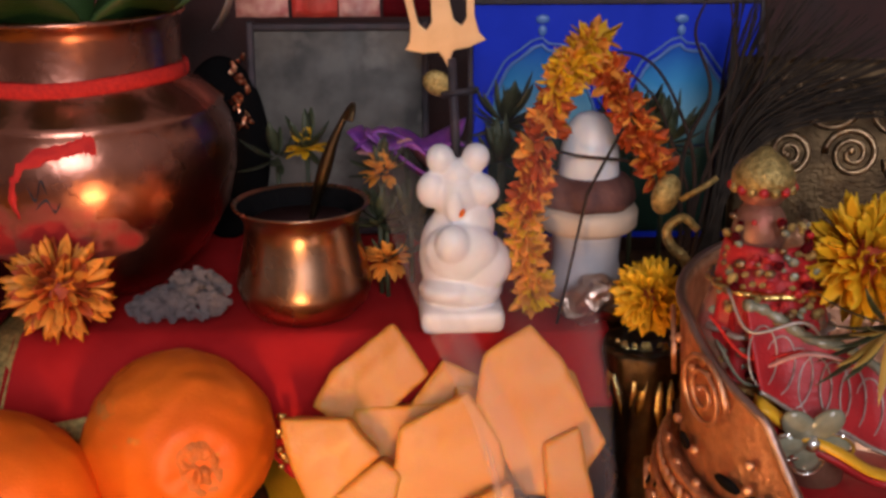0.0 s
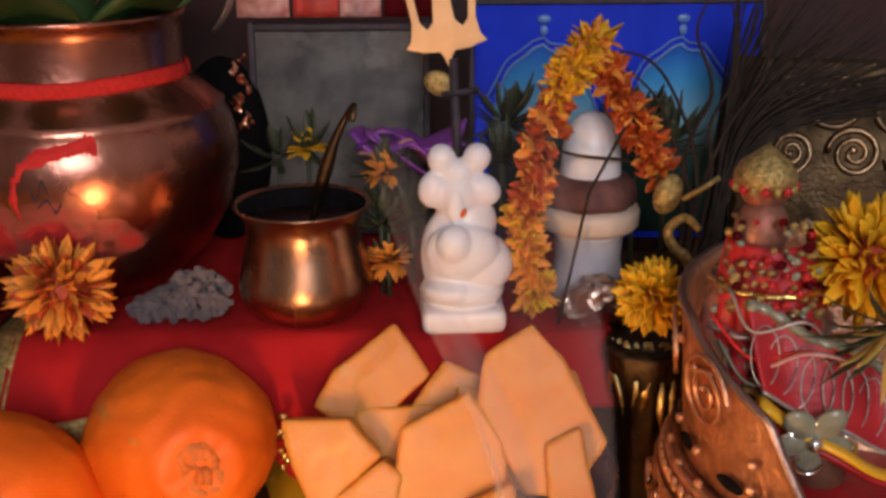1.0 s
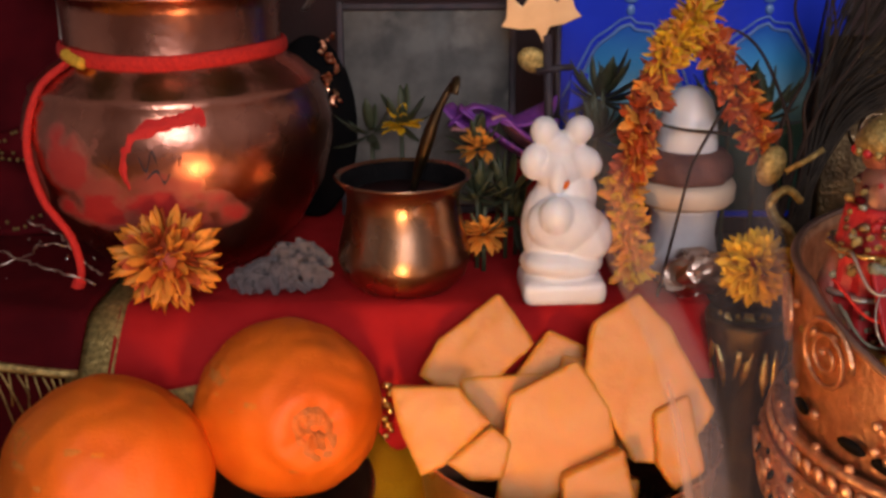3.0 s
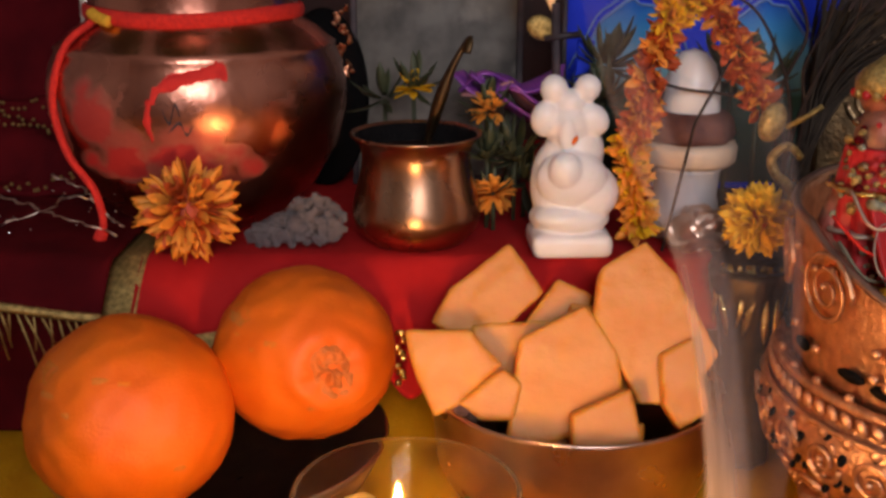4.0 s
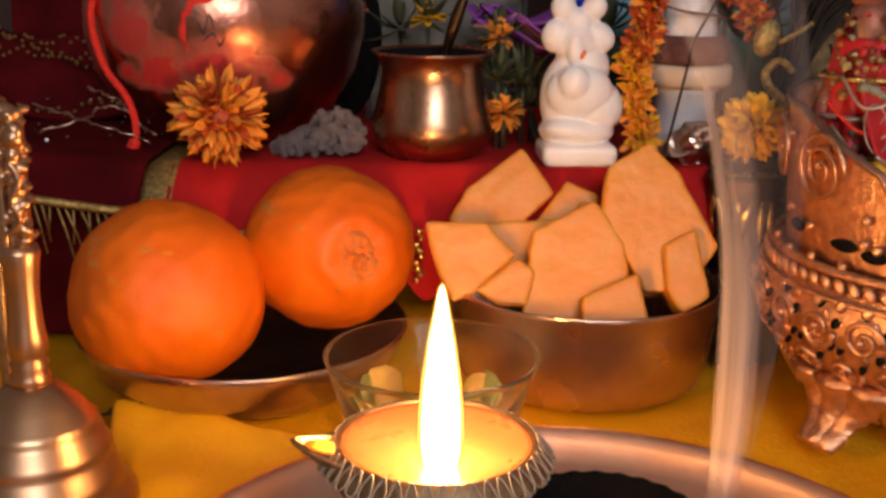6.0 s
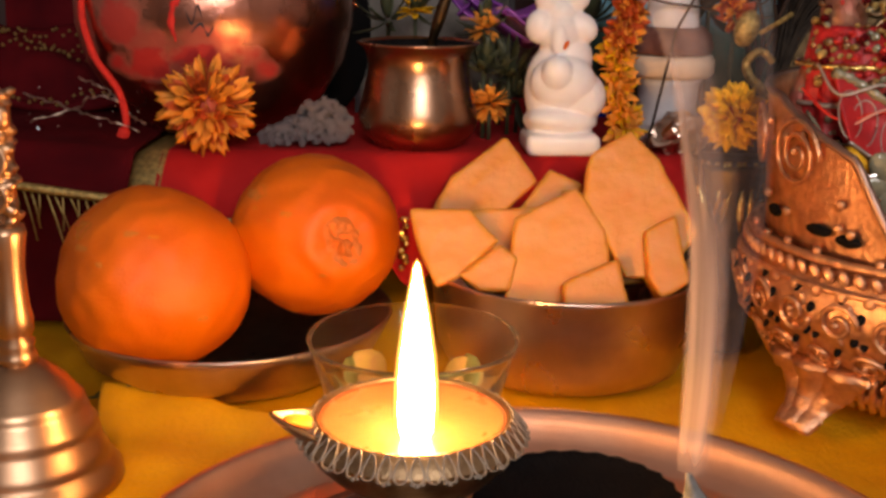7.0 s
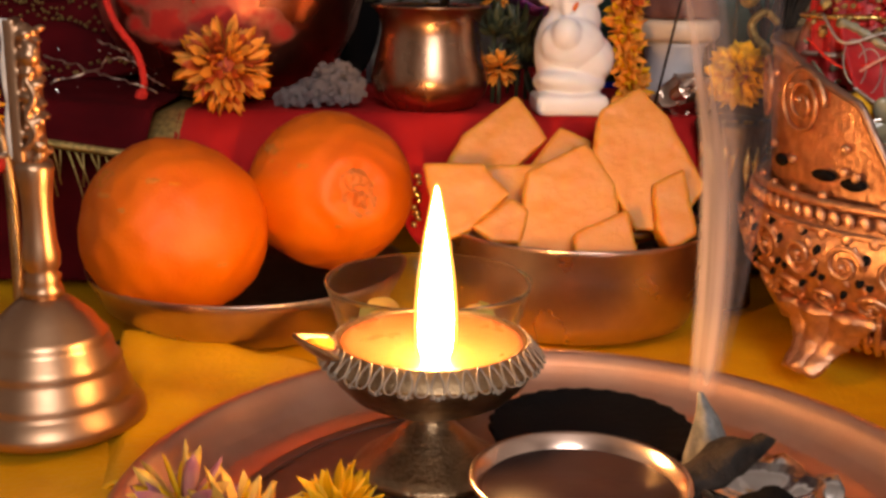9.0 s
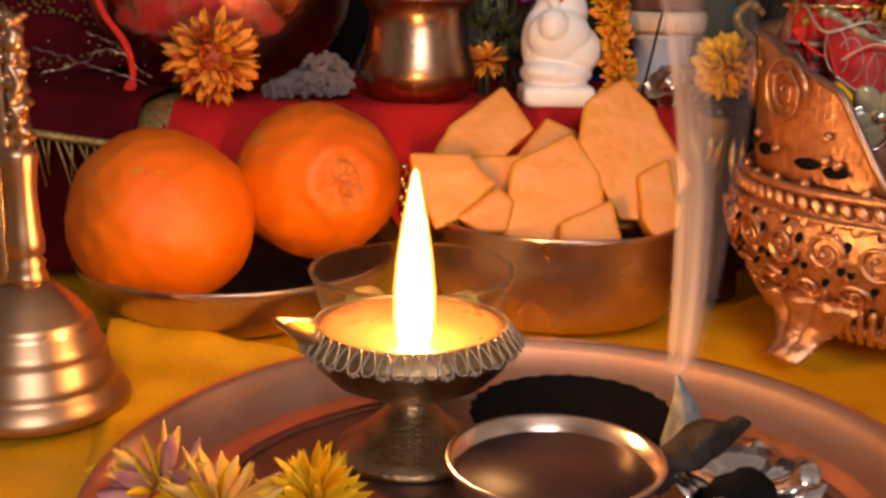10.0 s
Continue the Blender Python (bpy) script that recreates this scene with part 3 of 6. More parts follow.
def red_drape(u, v):
    """Flat on the stool, then over its front edge, flaring at the west corner, with a tongue between the dishes."""
    x = STOOL_L + (STOOL_R - STOOL_L) * u
    tongue = math.exp(-((x - 0.004) / 0.016) ** 2)
    drop = 0.024 + 0.034 * tongue
    flare = 0.010 + 0.022 * max(0, (-0.055 - x) / 0.057)
    top = 0.27
    s = v * (top + drop + 0.010)
    if s < top:
        y, z = STOOL_F + 0.004 + top - s, SHELF
    else:
        f = (s - top) / (drop + 0.010)
        y = STOOL_F + 0.004 - 0.007 * min(1, f * 3) - flare * f
        z = SHELF - (drop + 0.002) * max(0, f * 1.12 - 0.12) - 0.0006 * min(1, f * 4)
        y += 0.0016 * math.sin(90 * x + 1) * f
    lift = 0.0007 * noise.noise((x * 40, y * 40, 1.7)) + 0.0006
    return (x, y, z + lift)


drape = thing("stool_cover", "red velvet cover with gold brocade border over the stool", "cloth", pose(0, 0, 0))
part("cloth", sheet(red_drape, 90, 90, 0.001), "red_cloth", drape)


def side_trim(u, v):
    p = Vector(red_drape(0.002 + 0.0 * u, 0.25 + 0.75 * v))
    return p + Vector((-0.020 * u + 0.002, 0, 0.0012 - 0.003 * u * u))


def front_trim(u, v):
    p = Vector(red_drape(0.40 * u, 1.0))
    return p + Vector((0, -0.0008 - 0.002 * v, 0.001 - 0.010 * v))


part("side_border", sheet(side_trim, 8, 60, 0.0008), "gold_trim", drape, "woven gold brocade border")
part("hem_border", sheet(front_trim, 40, 4, 0.0008), "gold_trim", drape, "woven gold brocade hem")
bm = bmesh.new()
for n in range(9):
    z = 0.062 - 0.0028 * n
    blob((0.0005 + 0.0012 * math.sin(n * 2.1), 0.1665 + 0.001 * math.cos(n * 1.7), z), (0.0016 + 0.0009 * (n % 3 == 0), 0.0017, 0.0016), bm, 2)
part("tassel", bm, "gold", drape, "gold beaded tassel")

# lower maroon cloth on a box beside the stool
box = thing("offering_box", "cloth-covered box under a maroon cover", "box", pose(-0.27, 0.30, 0))
part("body", block(0.25, 0.23, 0.086, 0.003), "dark_red_cloth", box, m=pose(0, 0.006, 0.045))


def maroon(u, v):
    x = -0.40 + 0.279 * u
    s = 0.27 * v
    top = 0.235
    y = 0.41 - min(s, top) - 0.018 * max(0, s - top) / 0.035
    z = 0.0920 - max(0, s - top) * 0.42
    return (x, y, z + 0.0022 * noise.noise((x * 25, y * 25, 4)) + 0.0008 * math.sin(60 * x) - 0.10 * max(0, x + 0.17) * (s / 0.27) ** 4)


cover = thing("box_cover", "maroon cloth with gold fringe over the box", "cloth", pose(0, 0, 0))
part("cloth", sheet(maroon, 60, 50, 0.001), "dark_red_cloth", cover)
edge = [Vector(maroon(k / 40, 1.0)) + Vector((0, -0.0012, 0)) for k in range(41)]
part("fringe_band", tube(edge, 0.0019, 8), "gold_trim", cover, "gold fringe band")
strand = tube([(0, 0, 0), (0.0004, 0.0005, -0.010), (0, 0.0012, -0.021)], 0.00055, 5)
strand_ob = part("strand", strand, "gold_trim", cover, "gold fringe strand", m=Matrix.Translation(edge[0]))
for n in range(1, 84):
    e = Vector(maroon(n / 83, 1.0))
    share("strand", strand_ob.data, cover, Matrix.Translation(e + Vector((0, -0.002, -0.002))) @ pose(0, 0, 0, R.uniform(-6, 10), R.uniform(-22, 22)) @ Matrix.Diagonal((0.8, 0.8, R.uniform(0.55, 1.25), 1)), "gold fringe strand")

# ---------------------------------------------------------------- thali with the lamp
THALI = (0.0445, -0.0535)
thali = thing("thali", "round copper puja plate on the yellow cloth", "plate", pose(*THALI, 0.0006) @ Matrix.Diagonal((0.935, 0.935, 1.0, 1)))
part("floor", lathe([(0, 0.0012), (0.1030, 0.0012), (0.1035, 0.0006), (0.1030, 0.0), (0, 0.0)], 128), "dark_copper", thali, "flat scuffed copper floor")
wall_line = [(0.1035 + 0.0240 * k / 12, 0.0012 + 0.0116 * (k / 12) ** 2.8) for k in range(13)]
part("rim", lathe(wall_line + [(0.1292, 0.0136), (0.1308, 0.0138), (0.1315, 0.0130), (0.1308, 0.0118), (0.1270, 0.0096), (0.1200, 0.0050), (0.1120, 0.0018), (0.1060, 0.0), (0.1035, 0.0)], 128), "bright_copper", thali, "curved copper wall and lip")
ring_pts = [(0.0985 * math.cos(a), 0.0985 * math.sin(a), 0.0013) for a in [k * math.pi / 60 for k in range(121)]]
part("groove", tube(ring_pts, 0.0005, 6), "dark_copper", thali, "fine raised ring")

DIYA = (0.0099, -0.010)
diya = thing("oil_lamp", "old brass ghee lamp burning on the copper plate", "lamp", pose(*DIYA, 0.0018))
UPPER = pose(0, 0, 0.00613) @ Matrix.Diagonal((0.974, 0.974, 0.8184, 1))
foot_bm = lathe([(0, 0), (0.0238, 0), (0.0246, 0.0012), (0.0236, 0.0026), (0.0205, 0.0045), (0.0160, 0.0078), (0.0122, 0.0110), (0.0088, 0.0142), (0.0066, 0.0166), (0.0060, 0.0180), (0.0066, 0.0188), (0.0067, 0.0198), (0.0060, 0.0212), (0, 0.0212)], 72)
part("foot", foot_bm, "old_brass", diya)
lamp_bowl = part("bowl", lathe([(0, 0.0178), (0.0085, 0.0181), (0.0180, 0.0204), (0.0258, 0.0250), (0.0308, 0.0310), (0.0328, 0.0358), (0.0344, 0.0376), (0.0354, 0.0384), (0.0351, 0.0398), (0.0308, 0.0456), (0.0300, 0.0461), (0.0293, 0.0456), (0.0272, 0.0400), (0.0200, 0.0335), (0, 0.0305)], 88), "old_brass", diya, m=UPPER)
part("ghee", lathe([(0, 0.0385), (0.0276, 0.0385), (0.0291, 0.0414), (0.0287, 0.0419), (0.0270, 0.0412), (0, 0.0409)], 64), "ghee", diya, "melted golden ghee", m=UPPER @ pose(0, 0, 0.003))


def spout_fn(u, v):
    """An open pointed lip: a trough that narrows and lifts away from the bowl."""
    w = 0.0125 * (1 - v) ** 0.8 + 0.0003
    f = 2 * u - 1
    lift = 0.0405 + 0.0062 * v - (1 - abs(f) ** 2.2) * 0.0098 * (1 - v) ** 0.7
    return (-0.0255 - 0.0165 * v, -0.0045 - 0.0045 * v + w * f, lift)


part("spout", sheet(spout_fn, 20, 16, 0.0012), "old_brass", diya, "pointed pouring lip", m=UPPER @ pose(0, 0, 0.003))
part("spout_ghee", blob((-0.0322, -0.0062, 0.0418), (0.0070, 0.0042, 0.0015), None, 3, Matrix.Rotation(0.22, 4, 'Z') @ Matrix.Rotation(0.30, 4, 'Y')), "melon", diya, "set ghee on the spout", m=UPPER @ pose(0, 0, 0.003))
# looped petal pattern on the sloping collar
loop_bm = tube([(0.0021 * math.sin(a) * (0.72 - 0.42 * math.cos(a)), 0, 0.0054 * math.cos(a)) for a in [k * math.pi / 9 for k in range(19)]], 0.00033, 5)
loop_ob = None
trio = bmesh.new()
for dx in (-0.0011, 0, 0.0011):
    blob((1.3 * dx, 0, -0.0007 * (dx == 0)), (0.0010, 0.0007, 0.0011), trio, 1)
trio_ob = None
for n in range(46):
    a = 2 * math.pi * n / 46
    m = Matrix.Rotation(a, 4, 'Z') @ pose(0.0334, 0, 0.0421, 0, -36, 0) @ Matrix.Diagonal((1, 1.15, 0.86, 1)) @ pose(0, 0, 0, 0, 0, 90)
    if loop_ob is None:
        loop_ob = part("collar_petal", loop_bm, "enamel", lamp_bowl, "cream looped petal on the collar", m=m)
    else:
        share("collar_petal", loop_ob.data, lamp_bowl, m, "cream looped petal on the collar")
    if n % 2:
        m = Matrix.Rotation(a, 4, 'Z') @ pose(0.0350, 0, 0.0379) @ pose(0, 0, 0, 0, 0, 90)
        if trio_ob is None:
            trio_ob = part("bead_trio", trio, "enamel", lamp_bowl, "cream beads under the collar", m=m)
        else:
            share("bead_trio", trio_ob.data, lamp_bowl, m, "cream beads under the collar")
part("wick", tube([(0, 0.004, -0.004), (0.0003, 0.001, 0.002), (0.0006, 0.0004, 0.006), (0.0002, -0.0012, 0.0092)], lambda t: 0.0017 - 0.0005 * t, 8), "wick", diya, "charred cotton wick", m=UPPER @ pose(0.0014, -0.0176, 0.0425))
flame_prof = [(0, -0.0008), (0.0036, -0.0004), (0.0049, 0.003), (0.0053, 0.009), (0.0052, 0.016), (0.0045, 0.025), (0.0031, 0.036), (0.0016, 0.045), (0.0006, 0.0508), (0, 0.0527)]
flame_prof = [(r, 1.18 * z) for r, z in flame_prof]
part("flame", lathe(flame_prof, 32), "flame", diya, "tall yellow-white flame", m=UPPER @ pose(0.0014, -0.0161, 0.0438, -11, -0.4))
part("flame_edge", lathe([(r * 1.16 + 0.0005 * (r > 0), z * 1.02) for r, z in flame_prof], 32), "flame_mantle", diya, "thin orange edge of the flame", m=UPPER @ pose(0.0014, -0.0161, 0.0438, -11, -0.4))

# glass cup behind the lamp
cup = thing("glass_cup", "clear glass cup with petals and leaves inside", "cup", pose(0.0075, 0.0795, 0.0) @ Matrix.Diagonal((1.05, 1.05, 1.04, 1)))
part("glass", lathe([(0, 0), (0.026, 0), (0.0285, 0.002), (0.0375, 0.034), (0.0385, 0.0365), (0.0378, 0.0369), (0.0370, 0.0362), (0.0362, 0.034), (0.0272, 0.004), (0, 0.0035)], 72), "glass", cup).visible_shadow = False
part("rim", tube([(0.0380 * math.cos(a), 0.0380 * math.sin(a), 0.0366) for a in [k * math.pi / 36 for k in range(73)]], 0.0004, 6), "glass", cup, "rounded glass rim")
bits = [petal_mesh("loose_petal", k, 0.022, 0.013, 0.3, 0.25, 5) for k in ("pale_petal", "pale_leaf", "yellow_petal", "pale_leaf")]
for n in range(14):
    a, rr = R.uniform(0, 6.28), R.uniform(0.006, 0.018)
    ob = thing("loose_petal", "fallen flower petal in the glass cup", "petal", pose(0.0065 + rr * math.cos(a), 0.0790 + rr * math.sin(a), 0.007 + 0.0007 * n) @ pose(0, 0, 0, R.uniform(-70, -40), R.uniform(-40, 40), R.uniform(0, 360)), "petals in the glass cup")
    share("blade", bits[n % 4], ob, Matrix.Translation((0, 0, -0.006)))

wall_bits = [petal_mesh("wall_petal", k, 0.018, 0.014, 0.15, 0.05, 6) for k in ("pale_leaf", "pale_petal")]
for a, k, tilt in ((160, 0, 40), (125, 1, -28), (58, 1, 55), (30, 0, -35), (205, 0, 12)):
    ob = thing("pressed_petal", "pale petal pressed against the glass", "petal", pose(0.0075 + 0.0245 * math.cos(radians(a)), 0.0795 + 0.0245 * math.sin(radians(a)), 0.0085, 0, 0, a - 90) @ pose(0, 0, 0, -14, tilt, 0), "petals in the glass cup")
    share("blade", wall_bits[k], ob, Matrix())

# small bowl, dark char and the smoking incense on the plate
sb = thing("small_bowl", "small copper-toned bowl of dark liquid on the plate", "bowl", pose(0.0505, -0.064, 0.0018))
part("bowl", lathe([(0, 0), (0.016, 0), (0.017, 0.001), (0.024, 0.008), (0.0275, 0.019), (0.0295, 0.0225), (0.0300, 0.0235), (0.0292, 0.0240), (0.0280, 0.0232), (0.026, 0.019), (0.022, 0.009), (0, 0.004)], 64), "bowl_metal", sb)
part("liquid", lathe([(0, 0.0185), (0.0257, 0.0185), (0.0262, 0.0193), (0.0259, 0.0198), (0, 0.0195)], 48), "dark_paste", sb, "dark red-brown liquid")

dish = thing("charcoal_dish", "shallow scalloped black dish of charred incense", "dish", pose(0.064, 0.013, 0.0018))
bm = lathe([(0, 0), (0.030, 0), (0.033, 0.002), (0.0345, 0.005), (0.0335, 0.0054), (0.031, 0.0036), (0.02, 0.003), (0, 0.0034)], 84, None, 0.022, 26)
part("dish", bm, "soot_and_shade", dish)

# silver leaf-shaped burner with the smoking cone
burner = thing("incense_burner", "bright silver leaf-edged incense burner on the plate", "burner", pose(0.1075, -0.042, 0.0018) @ Matrix.Scale(0.84, 4))
part("cup", lathe([(0, 0), (0.010, 0), (0.011, 0.002), (0.016, 0.007), (0.020, 0.0125), (0.0195, 0.0132), (0.0150, 0.0085), (0, 0.005)], 48, None, 0.07, 8), "silver", burner)
leafp = petal_mesh("silver_leaf", "silver", 0.0165, 0.0150, 0.45, 0.35, 6)
for n in range(8):
    a = 2 * math.pi * n / 8 + 0.3
    share("silver_leaf", leafp, burner, Matrix.Translation((0.013 * math.cos(a), 0.013 * math.sin(a), 0.005)) @ Matrix.Rotation(a - math.pi / 2, 4, 'Z') @ pose(0, 0, 0, -40, 0, 0))
cone = thing("incense_cone", "smouldering grey incense cone with ash skin", "incense", pose(0.0945, -0.026, 0.0105))
bm = lathe([(0, 0), (0.0072, 0), (0.0075, 0.002), (0.0055, 0.009), (0.0032, 0.016), (0.0017, 0.021), (0.0008, 0.0245), (0, 0.025)], 24, None, 0.12, 3)
for v in bm.verts:
    v.co.x -= 0.0045 * (v.co.z / 0.025) ** 2
    v.co += Vector(noise.noise_vector(v.co * 300)) * 0.0007
part("cone", bm, "ash", cone)
smoke = thing("incense_smoke", "thin pinkish smoke rising from the incense cone", "smoke", pose(0, 0, 0))


def rolled_sheet(points, width, roll):
    """A ribbon of smoke along points, curled across and slowly turning; uv runs across and along."""
    line = smooth_line(points, 10)
    bm = bmesh.new()
    uv = bm.loops.layers.uv.new("flow")
    rows, place = [], {}
    for n, p in enumerate(line):
        t = n / (len(line) - 1)
        a = roll(t)
        row = []
        for k in range(13):
            f = k / 12 - 0.5
            w = width(t)
            v = bm.verts.new(p + Vector((math.cos(a), math.sin(a), 0)) * (f * w) + Vector((-math.sin(a), math.cos(a), 0)) * (w * 0.35 * f * f))
            place[v] = (k / 12, t)
            row.append(v)
        rows.append(row)
    for lo, hi in zip(rows, rows[1:]):
        for k in range(12):
            f = bm.faces.new((lo[k], lo[k + 1], hi[k + 1], hi[k]))
            for loop in f.loops:
                loop[uv].uv = place[loop.vert]
    return bm


part("column", rolled_sheet([(0.0905, -0.0265, 0.0345), (0.0915, -0.027, 0.066), (0.0905, -0.028, 0.100), (0.0860, -0.028, 0.130), (0.0800, -0.026, 0.157), (0.0690, -0.022, 0.180), (0.0600, -0.018, 0.204), (0.0520, -0.012, 0.235)],
                            lambda t: 0.0100 + 0.009 * t + 0.0012 * math.sin(11 * t), lambda t: -0.65 + 0.2 * math.sin(5 * t)), "smoke", smoke)
part("veil", rolled_sheet([(0.0920, -0.0262, 0.0365), (0.0955, -0.026, 0.075), (0.0975, -0.026, 0.110), (0.0950, -0.025, 0.150), (0.0890, -0.020, 0.185), (0.0800, -0.012, 0.215), (0.0760, -0.004, 0.245)],
                          lambda t: 0.0100 + 0.021 * t, lambda t: -0.5 + 0.4 * t), "smoke_veil", smoke, "faint outer veil of smoke")
stub = thing("burnt_stick", "blackened burnt stick lying across the burner", "stick", pose(0.095, -0.043, 0.0195, 0, -26, 18))
bm = tube(smooth_line([(-0.019, 0, -0.001), (-0.010, 0.001, 0.001), (0.004, 0, 0.0005), (0.014, -0.001, 0.002)], 7), lambda t: 0.0066 * (0.5 + 0.6 * math.sin(math.pi * min(1, t + 0.08))), 14, None, 0.7)
for v in bm.verts:
    v.co += Vector(noise.noise_vector(v.co * 130)) * 0.0030 + Vector(noise.noise_vector(v.co * 420)) * 0.0009
part("stick", bm, "char_bark", stub)
stub2 = thing("charred_lump", "charred black lump beside the incense cone", "charcoal", pose(0.103, -0.056, 0.0095))
bm = blob((0, 0, 0), (0.011, 0.009, 0.0085), None, 3)
for v in bm.verts:
    v.co += Vector(noise.noise_vector(v.co * 140)) * 0.0028
part("lump", bm, "soot_and_shade", stub2)


def head(name, label, m, meshes, radius, count, cover=1.0, group=""):
    ob = thing(name, label, "flower", m, group)
    part("core", blob((0, 0, 0), (radius * 0.46, radius * 0.46, radius * 0.42), None, 2), "petal_in", ob)
    petal_ball(ob, meshes, radius, R, count, cover)
    return ob


# loose flowers on the plate
pale = petal_mesh("pale_petal", "pale_petal", 0.016, 0.0034, 0.7, 0.12)
mauve = petal_mesh("mauve_petal", "mauve_petal", 0.015, 0.0034, 0.7, 0.12)
yel = petal_mesh("yellow_petal", "yellow_petal", 0.0130, 0.0030, 0.65, 0.1)
for n, (x, y, z, tx, ty, kinds, count, lab) in enumerate((
        (-0.057, -0.060, 0.011, -35, -25, (mauve, pale, yel), 44, "faded mauve and yellow flower lying on the plate"),
        (-0.040, -0.068, 0.009, -30, 5, (pale, pale, yel), 48, "pale yellow flower lying on the plate"),
        (-0.0145, -0.063, 0.010, -25, 20, (yel, yel), 60, "bright yellow flower lying on the plate"))):
    ob = thing("plate_flower", lab, "flower", pose(x, y, z, tx, ty, 30 * n), "flowers on the plate")
    part("core", blob((0, 0, -0.004), (0.005, 0.005, 0.004), None, 2), "yellow_petal", ob)
    petal_ball(ob, kinds, 0.009, R, count, 0.52)

# ---------------------------------------------------------------- bell
bell = thing("hand_bell", "brass hand bell with a figured handle", "bell", pose(-0.1235, 0.029, 0.0))
part("bell_body", lathe([(0.0305, 0.0), (0.0322, 0.0012), (0.0318, 0.0045), (0.0290, 0.0085), (0.0272, 0.0105), (0.0278, 0.0118), (0.0262, 0.0135), (0.0252, 0.0190), (0.0240, 0.0205), (0.0248, 0.0220), (0.0230, 0.0240), (0.0218, 0.0285), (0.0205, 0.0298), (0.0210, 0.0312), (0.0190, 0.0330), (0.0160, 0.0375), (0.0105, 0.0425), (0.0070, 0.0450), (0, 0.046), (0, 0.043), (0.010, 0.039), (0.019, 0.028), (0.026, 0.010), (0.0288, 0.0)], 80), "brass", bell)
grip = part("handle", lathe([(0, 0.0445), (0.0072, 0.0445), (0.0066, 0.0475), (0.0056, 0.0500), (0.0064, 0.0520), (0.0050, 0.0535), (0.0062, 0.0555), (0.0064, 0.0600), (0.0056, 0.0640), (0.0052, 0.0700), (0.0050, 0.0770), (0.0056, 0.0840), (0.0064, 0.0890), (0.0058, 0.0915), (0, 0.092)], 40), "brass", bell)
bm = bmesh.new()
block(0.0042, 0.0095, 0.0475, 0.0009, 2, bm, (-0.0038, 0.001, 0.1143))
block(0.0060, 0.0050, 0.0440, 0.0015, 2, bm, (0.0010, 0.001, 0.1125))
rnd = random.Random(31)
for n in range(11):
    z = 0.0930 + 0.0040 * n
    side = 0.0046 - 0.00018 * n
    blob((side * (0.55 + 0.35 * math.sin(n * 2.3)), -0.0022 - 0.0008 * (n % 2), z), (0.0026 + 0.0006 * (n % 3 == 0), 0.0022, 0.0019 + 0.0004 * (n % 2)), bm, 2, Matrix.Rotation(rnd.uniform(-0.7, 0.7), 4, 'Y'))
    blob((0.0034 + 0.0014 * math.cos(n * 1.9), 0.0005, z + 0.0018), (0.0022, 0.0026, 0.0014), bm, 2, Matrix.Rotation(rnd.uniform(-0.9, 0.9), 4, 'Y'))
tube(smooth_line([(-0.0010, -0.004, 0.096), (0.0030, -0.0046, 0.101), (0.0006, -0.0048, 0.107), (0.0034, -0.0044, 0.113), (0.0008, -0.0042, 0.119)], 6), 0.0011, 8, bm)
blob((0.0020, -0.0026, 0.1262), (0.0036, 0.0032, 0.0036), bm, 2)
blob((-0.0006, 0.0, 0.1340), (0.0036, 0.0036, 0.0030), bm, 2)
finial = part("figured_finial", bm, "brass", grip, "cast brass figured finial")
part("edge_plate", sheet(lambda u, v: (-0.0064 - 0.0010 * abs(math.sin(7.5 * v)) + 0.0034 * u, -0.0034, 0.0925 + 0.0455 * v), 4, 60, 0.0030), "reflection_silver", grip, "silver edge of the finial, window reflection put into its colour")
rm = finial.modifiers.new("cast", 'REMESH')
rm.mode, rm.voxel_size, rm.use_smooth_shade = 'VOXEL', 0.00055, True
sm = finial.modifiers.new("wear", 'SMOOTH')
sm.factor, sm.iterations = 0.5, 3

# ---------------------------------------------------------------- oranges in their dish
fruit_dish = thing("fruit_dish", "shallow steel dish holding two oranges", "dish", pose(-0.074, 0.1465, 0.0))
part("dish", lathe([(0, 0.0), (0.045, 0.0), (0.050, 0.0018), (0.0635, 0.012), (0.0688, 0.0225), (0.0705, 0.0262), (0.0698, 0.0270), (0.0685, 0.0262), (0.0670, 0.0225), (0.0615, 0.013), (0.048, 0.004), (0, 0.0028)], 96), "tray_steel", fruit_dish)


